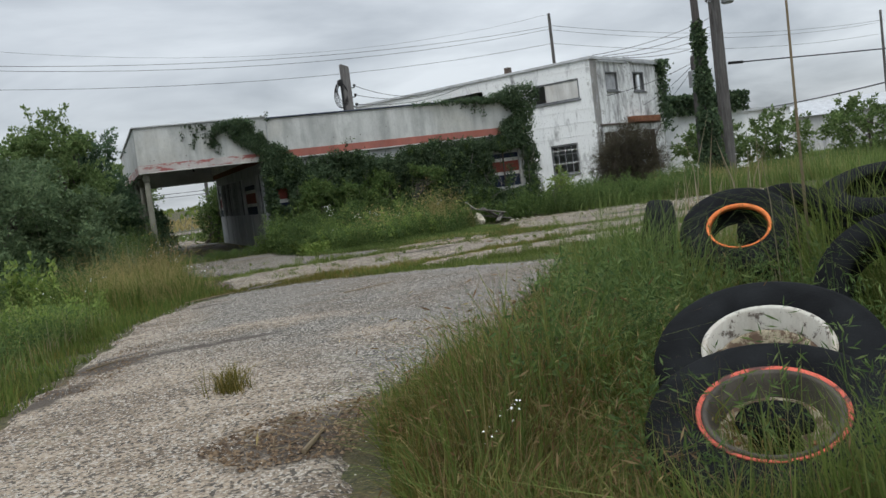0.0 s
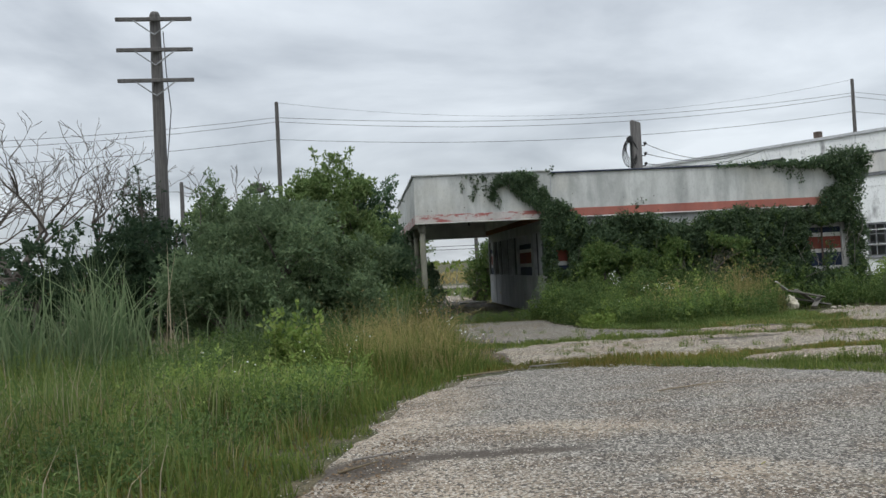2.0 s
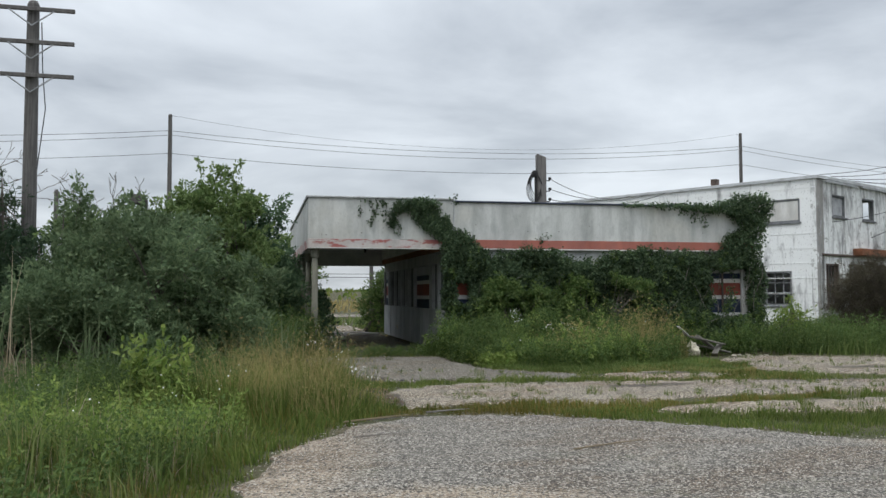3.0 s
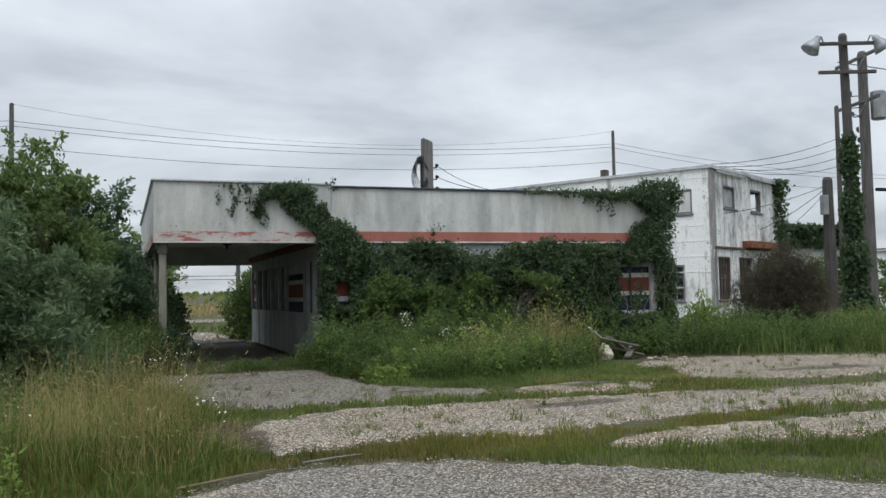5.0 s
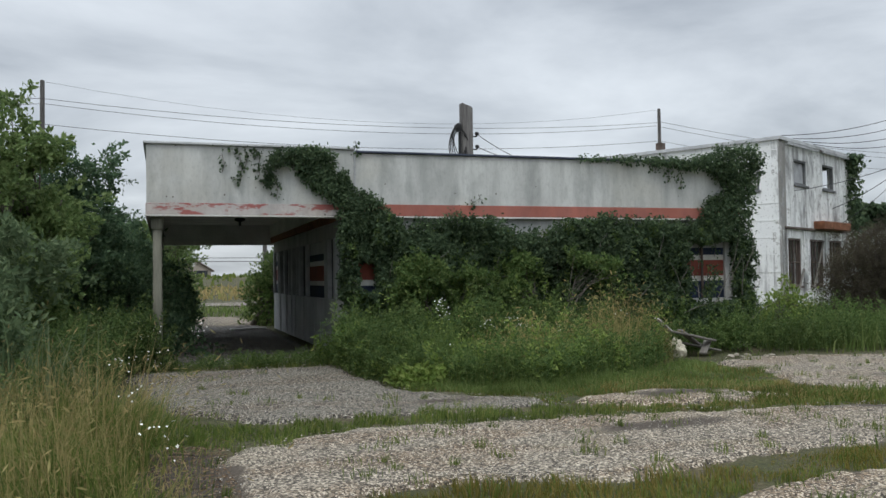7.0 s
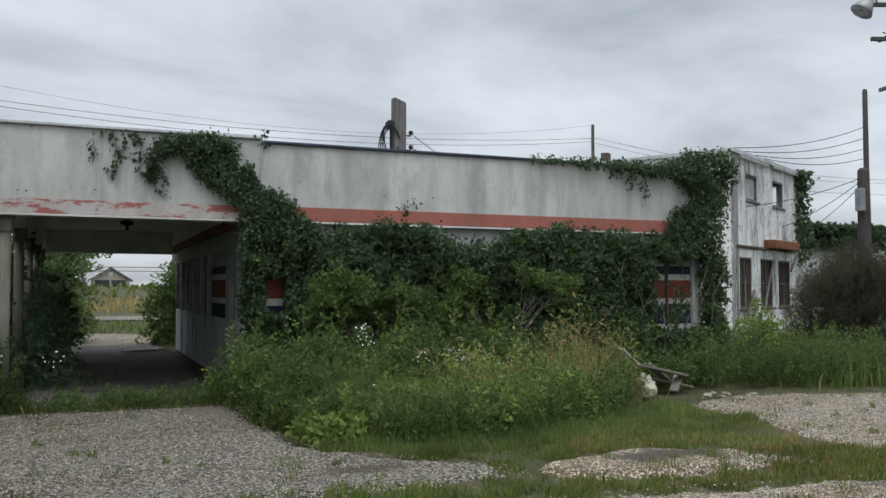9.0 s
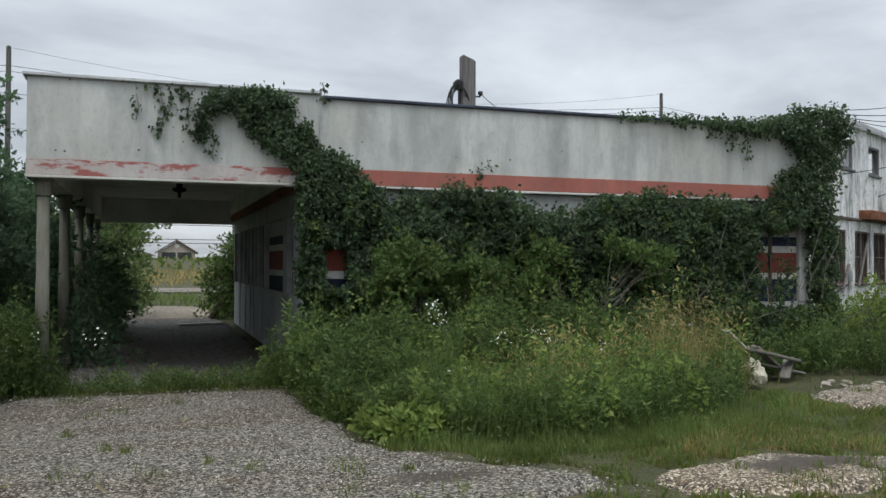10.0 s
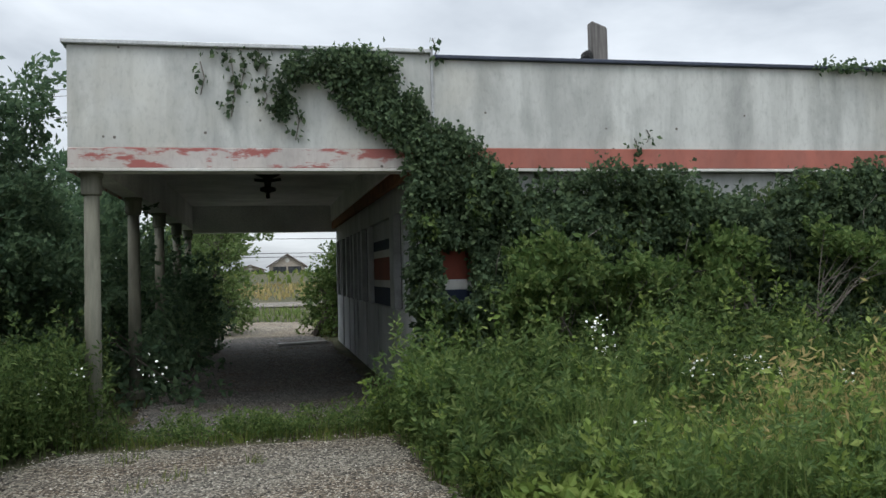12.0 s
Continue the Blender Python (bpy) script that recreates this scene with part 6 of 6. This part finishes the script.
weeds("weed_bed", BED, 2200, 0.74, 40, 0.066, M_WEED, "rank leafy weeds before the shop front")
weeds("weed_bed", BED_BACK, 1100, 1.15, 56, 0.068, M_WEED, "tall leafy weeds against the ivy", 0.42)
weeds("weed_bed", [(4.8, 23.8), (5.05, 21.6), (6.6, 21.6), (6.9, 23.0), (6.2, 24.2)], 420, 1.0, 60, 0.076, M_WEED, "bushy green weeds at the forecourt corner")
weeds("yellow_weeds", [(5.4, 20.9), (5.9, 20.5), (6.1, 20.8), (5.6, 21.3)], 60, 0.3, 24, 0.09, M_WEED_LIGHT, "bright yellow-green low weeds at the paving edge", 0.6)
weeds("yellow_weeds", BED, 330, 0.85, 36, 0.07, M_WEED_LIGHT, "light green shoots among the weeds", 0.5)
weeds("yellow_weeds", BED_BACK, 150, 1.3, 34, 0.066, M_WEED_LIGHT, "light green shoots among the weeds", 0.5)
grass("bed_grass", BED, 22000, 0.85, 0.009, M_GRASS_YARD, "tall grass among the weeds", 0.35)
tip = grass("bed_straw", [(6.6, 20.5), (9.5, 21.2), (11, 22.6), (10.4, 23.6), (7.0, 22.6)], 4200, 1.1, 0.006, M_GRASS_DRY, "thin tan stalks among the weeds", 0.3)
tagged(leaves("seed_heads", tip, 0.08, M_GRASS_DRY, None, 0.25, 0.2, 0.3), "tan seed heads", "grass", "", "stuff")
grass("bed_grass", [(5.4, 20.6), (6.4, 19.8), (8.0, 19.9), (10.6, 21.6), (11.4, 22.4), (9, 21.6), (7, 20.8)], 12000, 0.2, 0.009, M_GRASS_YARD, "short grass at the weed bed's edge", 0.5)
weeds("weed_bed", [(10.3, 22.9), (10.9, 22.55), (11.1, 23.0), (10.6, 23.3)], 60, 0.6, 30, 0.066, M_WEED, "weeds growing up before the collapsed boards")
weeds("weed_bed", [(11.2, 23.5), (13.2, 23.6), (13.2, 24.4), (11.2, 24.4)], 150, 0.6, 26, 0.08, M_WEED, "weeds behind the collapsed boards")
# weeds by the column and across the canopy mouth
weeds("weed_bed", [(-0.5, 22.0), (1.5, 21.5), (2.0, 23.8), (2.45, 24.5), (2.3, 25.6), (0.2, 25.8)], 1250, 1.1, 44, 0.07, M_WEED, "leafy weeds round the canopy column")
weeds("yellow_weeds", [(1.2, 23.2), (2.1, 23.6), (2.7, 24.5), (1.2, 24.9)], 50, 1.65, 60, 0.05, M_WEED, "tall arching weeds before the canopy column", 0.3)
weeds("weed_bed", [(2.3, 24.4), (5.4, 24.45), (5.4, 25.1), (2.4, 25.2)], 300, 0.32, 24, 0.05, M_WEED, "low weeds across the canopy mouth")
grass("bed_grass", [(2.2, 24.3), (5.4, 24.4), (5.4, 25.05), (2.3, 25.05)], 1300, 0.22, 0.008, M_GRASS, "grass across the canopy mouth", 0.4)
weeds("weed_bed", [(-2.5, 15.3), (0.2, 15.2), (1.6, 18.6), (1.6, 20.5), (-2.5, 18.0)], 900, 0.7, 34, 0.06, M_WEED, "leafy weeds before the shrub")
weeds("weed_bed", [(-6, 11), (-2, 10), (-0.5, 14.5), (-3, 17), (-6.5, 16)], 900, 0.5, 28, 0.055, M_WEED, "leafy weeds in the verge")
weeds("verge_weeds", [(-4, 7.5), (-1.2, 7.5), (0.5, 11.8), (0.6, 13.4), (-2.5, 15)], 1100, 0.42, 22, 0.048, M_WEED, "low leafy weeds in the verge grass", 0.45)
weeds("yellow_weeds", [(-2.0, 10.5), (0.2, 11.0), (0.9, 13.2), (0.6, 15.0), (-1.8, 15.4)], 260, 0.55, 26, 0.055, M_WEED_LIGHT, "light green leafy weeds in the verge", 0.45)
weeds("yellow_weeds", [(-0.8, 15.2), (-0.1, 15.2), (0.0, 15.8), (-0.7, 15.8)], 26, 1.0, 26, 0.12, M_WEED_LIGHT, "light green sapling shoots in the verge", 0.5)
weeds("weed_bed", [(2.4, 1.9), (2.9, 3.4), (4.2, 4.8), (6.2, 6.6), (6.6, 5.4), (4.4, 2.6), (3.4, 1.4)], 260, 0.75, 34, 0.06, M_WEED, "narrow-leaved weeds round the tyres", 0.16)
weeds("weed_bed", [(2.5, 3.3), (3.0, 4.6), (4.4, 6.0), (5.6, 6.4), (5.0, 4.8), (3.6, 3.6)], 420, 0.8, 34, 0.055, M_WEED, "green leafy weeds in the rank grass", 0.3)
weeds("weed_bed", [(2.75, 1.5), (3.1, 1.75), (3.7, 1.8), (3.9, 1.4), (3.2, 1.2)], 22, 0.8, 36, 0.055, M_WEED, "narrow-leaved weeds before the coral ringed tyre", 0.18)
grass("dry_grass", [(1.7, 2.2), (2.1, 4.0), (2.6, 4.6), (3.0, 3.4), (2.4, 1.8)], 7000, 0.3, 0.006, M_GRASS_OLIVE, "dry olive grass along the paving", 0.9)
weeds("weed_bed", [(12.9, 23.7), (14.3, 22.9), (16.5, 22.7), (19.0, 21.6), (20.0, 24.3), (16.5, 25.0), (13.6, 25.0)], 900, 0.95, 40, 0.066, M_WEED, "bushy weeds at the shop corner")
weeds("weed_bed", [(15, 24.5), (19, 23), (22, 26), (21, 30), (15.5, 29)], 900, 0.7, 24, 0.12, M_WEED, "leafy weeds beside the shop")
REEDS = [(-7.5, 14.5), (-3.2, 15.2), (-2.4, 16.8), (-3.2, 18.5), (-8, 19)]
grass("reeds", REEDS, 1300, 2.2, 0.026, M_REED, "tall green reeds in the ditch", 0.25)
grass("reeds", REEDS, 1700, 1.8, 0.038, M_REED, "broad bent reed leaves in the ditch", 0.55)
grass("reeds", [(0.2, 18.2), (1.7, 18.3), (1.8, 19.6), (0.3, 20.0)], 260, 1.45, 0.03, M_REED, "pale green reeds at the verge", 0.45)
grass("reeds", [(-2.2, 17.2), (-0.4, 17.0), (0.4, 18.0), (-1.8, 18.4)], 300, 1.35, 0.032, M_REED, "pale green reeds at the verge", 0.5)
grass("dead_reeds", [(-2.7, 16.4), (-2.1, 16.4), (-2.1, 17.0), (-2.7, 17.0)], 70, 1.3, 0.014, M_STRAW, "dead tan reed stalks", 0.25)
grass("dead_reeds", [(-2.6, 16.2), (-2.2, 16.4), (-2.1, 17.0), (-2.8, 17.0)], 8, 3.2, 0.02, M_STRAW, "tall bare reed canes", 0.12)
grass("reed_tussock", [(-1.9, 14.6), (-1.3, 14.6), (-1.3, 15.2), (-1.9, 15.2)], 240, 0.7, 0.018, M_REED, "pale green grass tussock", 0.6)


def flowers(centres, n, spread, label, size=0.026):
    p = np.repeat(np.array(centres), n, 0) + RNG.normal(0, spread, (len(centres) * n, 3)) * np.array([1, 1, 0.55])
    tagged(leaves("white_flowers", p, size, M_FLOWER, None, 1.0, 2.5), label, "flowers", "", "stuff")


flowers([(6.78, 22.9, 0.98), (6.82, 22.9, 0.86), (6.76, 22.9, 1.08), (7.3, 22.3, 0.75), (7.7, 22.2, 0.82), (7.9, 22.1, 0.7), (8.4, 22.0, 0.62), (10.0, 22.9, 0.8), (6.5, 21.5, 0.5)], 16, 0.07, "white umbel flowers above the weeds")
flowers([(2.0, 19.4, 0.6), (2.25, 19.3, 0.56), (2.3, 19.5, 0.66), (1.9, 19.5, 0.62), (2.1, 17.0, 0.55), (2.3, 16.0, 0.42), (2.4, 15.6, 0.36), (2.35, 24.4, 0.7), (2.9, 24.4, 0.75), (3.0, 24.5, 0.6), (2.0, 24.2, 0.55)], 7, 0.09, "small white daisies in the verge")
flowers([(-0.6, 12.3, 0.5), (0.1, 13.0, 0.5), (0.5, 13.6, 0.52), (-0.2, 14.2, 0.6), (0.7, 14.6, 0.6), (-1.2, 13.2, 0.55)], 4, 0.08, "small white daisies in the verge", 0.02)
flowers([(2.1, 2.6, 0.40), (2.16, 2.58, 0.46), (2.2, 2.62, 0.50)], 5, 0.03, "small white flowers in the grass", 0.011)

# ---- chips, litter and sticks on the paving ----
def chips(poly, n, size, mat, label):
    q = scatter(poly, n)
    s = size * RNG.uniform(0.4, 1.3, n) ** 1.5
    base = np.array([[1, 0, 0], [-0.5, 0.8, 0], [-0.6, -0.7, 0], [0.1, 0.1, 0.8]])
    a = RNG.uniform(0, 6.28, n)
    c, d = np.cos(a), np.sin(a)
    v = np.empty((n, 4, 3))
    for k in range(4):
        b = base[k] * RNG.uniform(0.7, 1.3, (n, 3))
        v[:, k, 0] = q[:, 0] + s * (c * b[:, 0] - d * b[:, 1])
        v[:, k, 1] = q[:, 1] + s * (d * b[:, 0] + c * b[:, 1])
        v[:, k, 2] = 0.004 + s * b[:, 2] * 0.7
    i = (np.arange(n) * 4)[:, None]
    f = np.concatenate([i + [0, 1, 3], i + [1, 2, 3], i + [2, 0, 3]], 1)
    tagged(raw("stone_chips", v, f, mat), label, "gravel", "", "stuff")


def island_stone(name, *stops):
    m = Mat(name, 0.9)
    return m.color(m.ramp(m.island(), *stops)).m


M_CHIP = island_stone("loose_chips", (0.0, (0.04, 0.036, 0.03)), (0.5, (0.16, 0.14, 0.115)), (0.8, (0.32, 0.29, 0.24)), (1.0, (0.64, 0.61, 0.54)))
chips(FRONT[3:14], 17000, 0.008, M_CHIP, "loose stone chips on the front paving")
chips([(-0.6, 5.2), (3.0, 6.0), (1.8, 3.4), (-0.9, 3.4)], 3500, 0.006, M_CHIP, "loose stone chips on the front paving")
chips(MIDDLE, 13000, 0.009, M_CHIP, "loose stone chips on the middle slab")
chips(REAR, 12000, 0.009, M_CHIP, "loose stone chips on the forecourt")
chips(SIDE, 3600, 0.012, M_CHIP, "loose stone chips on the yard slab")
M_LITTER = island_stone("leaf_litter", (0.0, (0.05, 0.035, 0.025)), (0.5, (0.13, 0.085, 0.05)), (1.0, (0.26, 0.19, 0.12)))
chips([(1.1, 4.8), (1.6, 5.2), (2.4, 5.3), (2.2, 4.7), (1.9, 4.1), (1.3, 4.2)], 1800, 0.015, M_LITTER, "brown leaf litter on the paving")
chips([(0.0, 7.4), (0.9, 9.9), (1.3, 9.6), (0.6, 7.6)], 700, 0.013, M_LITTER, "brown leaf litter at the verge")


chips(UNDER, 2500, 0.018, M_LITTER, "leaf litter on the canopy paving")
chips([(2.2, 15.4), (2.25, 17.4), (2.9, 17.4), (2.9, 15.4)], 1200, 0.014, M_LITTER, "brown leaf litter at the slab edge")


def stick(a, b, r, bend=0.03, mat=M_TWIG):
    a, b = Vector(a), Vector(b)
    m = a.lerp(b, 0.5) + Vector((bend, bend, 0))
    tagged(part("stick", tube(bmesh.new(), [a, m, b], [r, r * 0.9, r * 0.4], 6), mat), "dry broken stick lying on the paving", "stick", "sticks")


stick((1.66, 4.25, 0.02), (1.86, 4.6, 0.03), 0.016, 0.01, M_STRAW)
stick((3.88, 11.44, 0.02), (4.77, 11.81, 0.02), 0.007, 0.03, M_STRAW)
stick((5.2, 8.4, 0.02), (6.0, 9.1, 0.02), 0.010, 0.03)
stick((0.6, 9.0, 0.02), (1.1, 9.25, 0.02), 0.009, 0.02)
stick((0.5, 8.6, 0.02), (0.8, 8.9, 0.02), 0.010, 0.02, M_STRAW)
stick((1.9, 12.6, 0.02), (2.4, 12.75, 0.02), 0.008, 0.02)
stick((1.9, 13.75, 0.01), (2.75, 14.15, 0.02), 0.011, 0.03, M_STRAW)
stick((2.2, 13.9, 0.0), (3.0, 14.2, 0.0), 0.006, 0.03, M_BARK)
stick((3.0, 14.3, 0.02), (3.6, 14.5, 0.02), 0.012, 0.02)
for k in range(22):
    x, y, a = RNG.uniform(2.2, 2.8), RNG.uniform(15.4, 17.5), RNG.uniform(0, 6.28)
    stick((x, y, -0.03), (x + 0.28 * math.cos(a), y + 0.2 * math.sin(a), 0.0), 0.007, 0.03, M_BARK if k % 3 else M_STRAW)
for k in range(26):
    x, y, a = RNG.uniform(1.2, 2.3), RNG.uniform(4.3, 5.2), RNG.uniform(0, 6.28)
    stick((x, y, 0.02), (x + 0.16 * math.cos(a), y + 0.16 * math.sin(a), 0.03), 0.004, 0.01, M_STRAW)
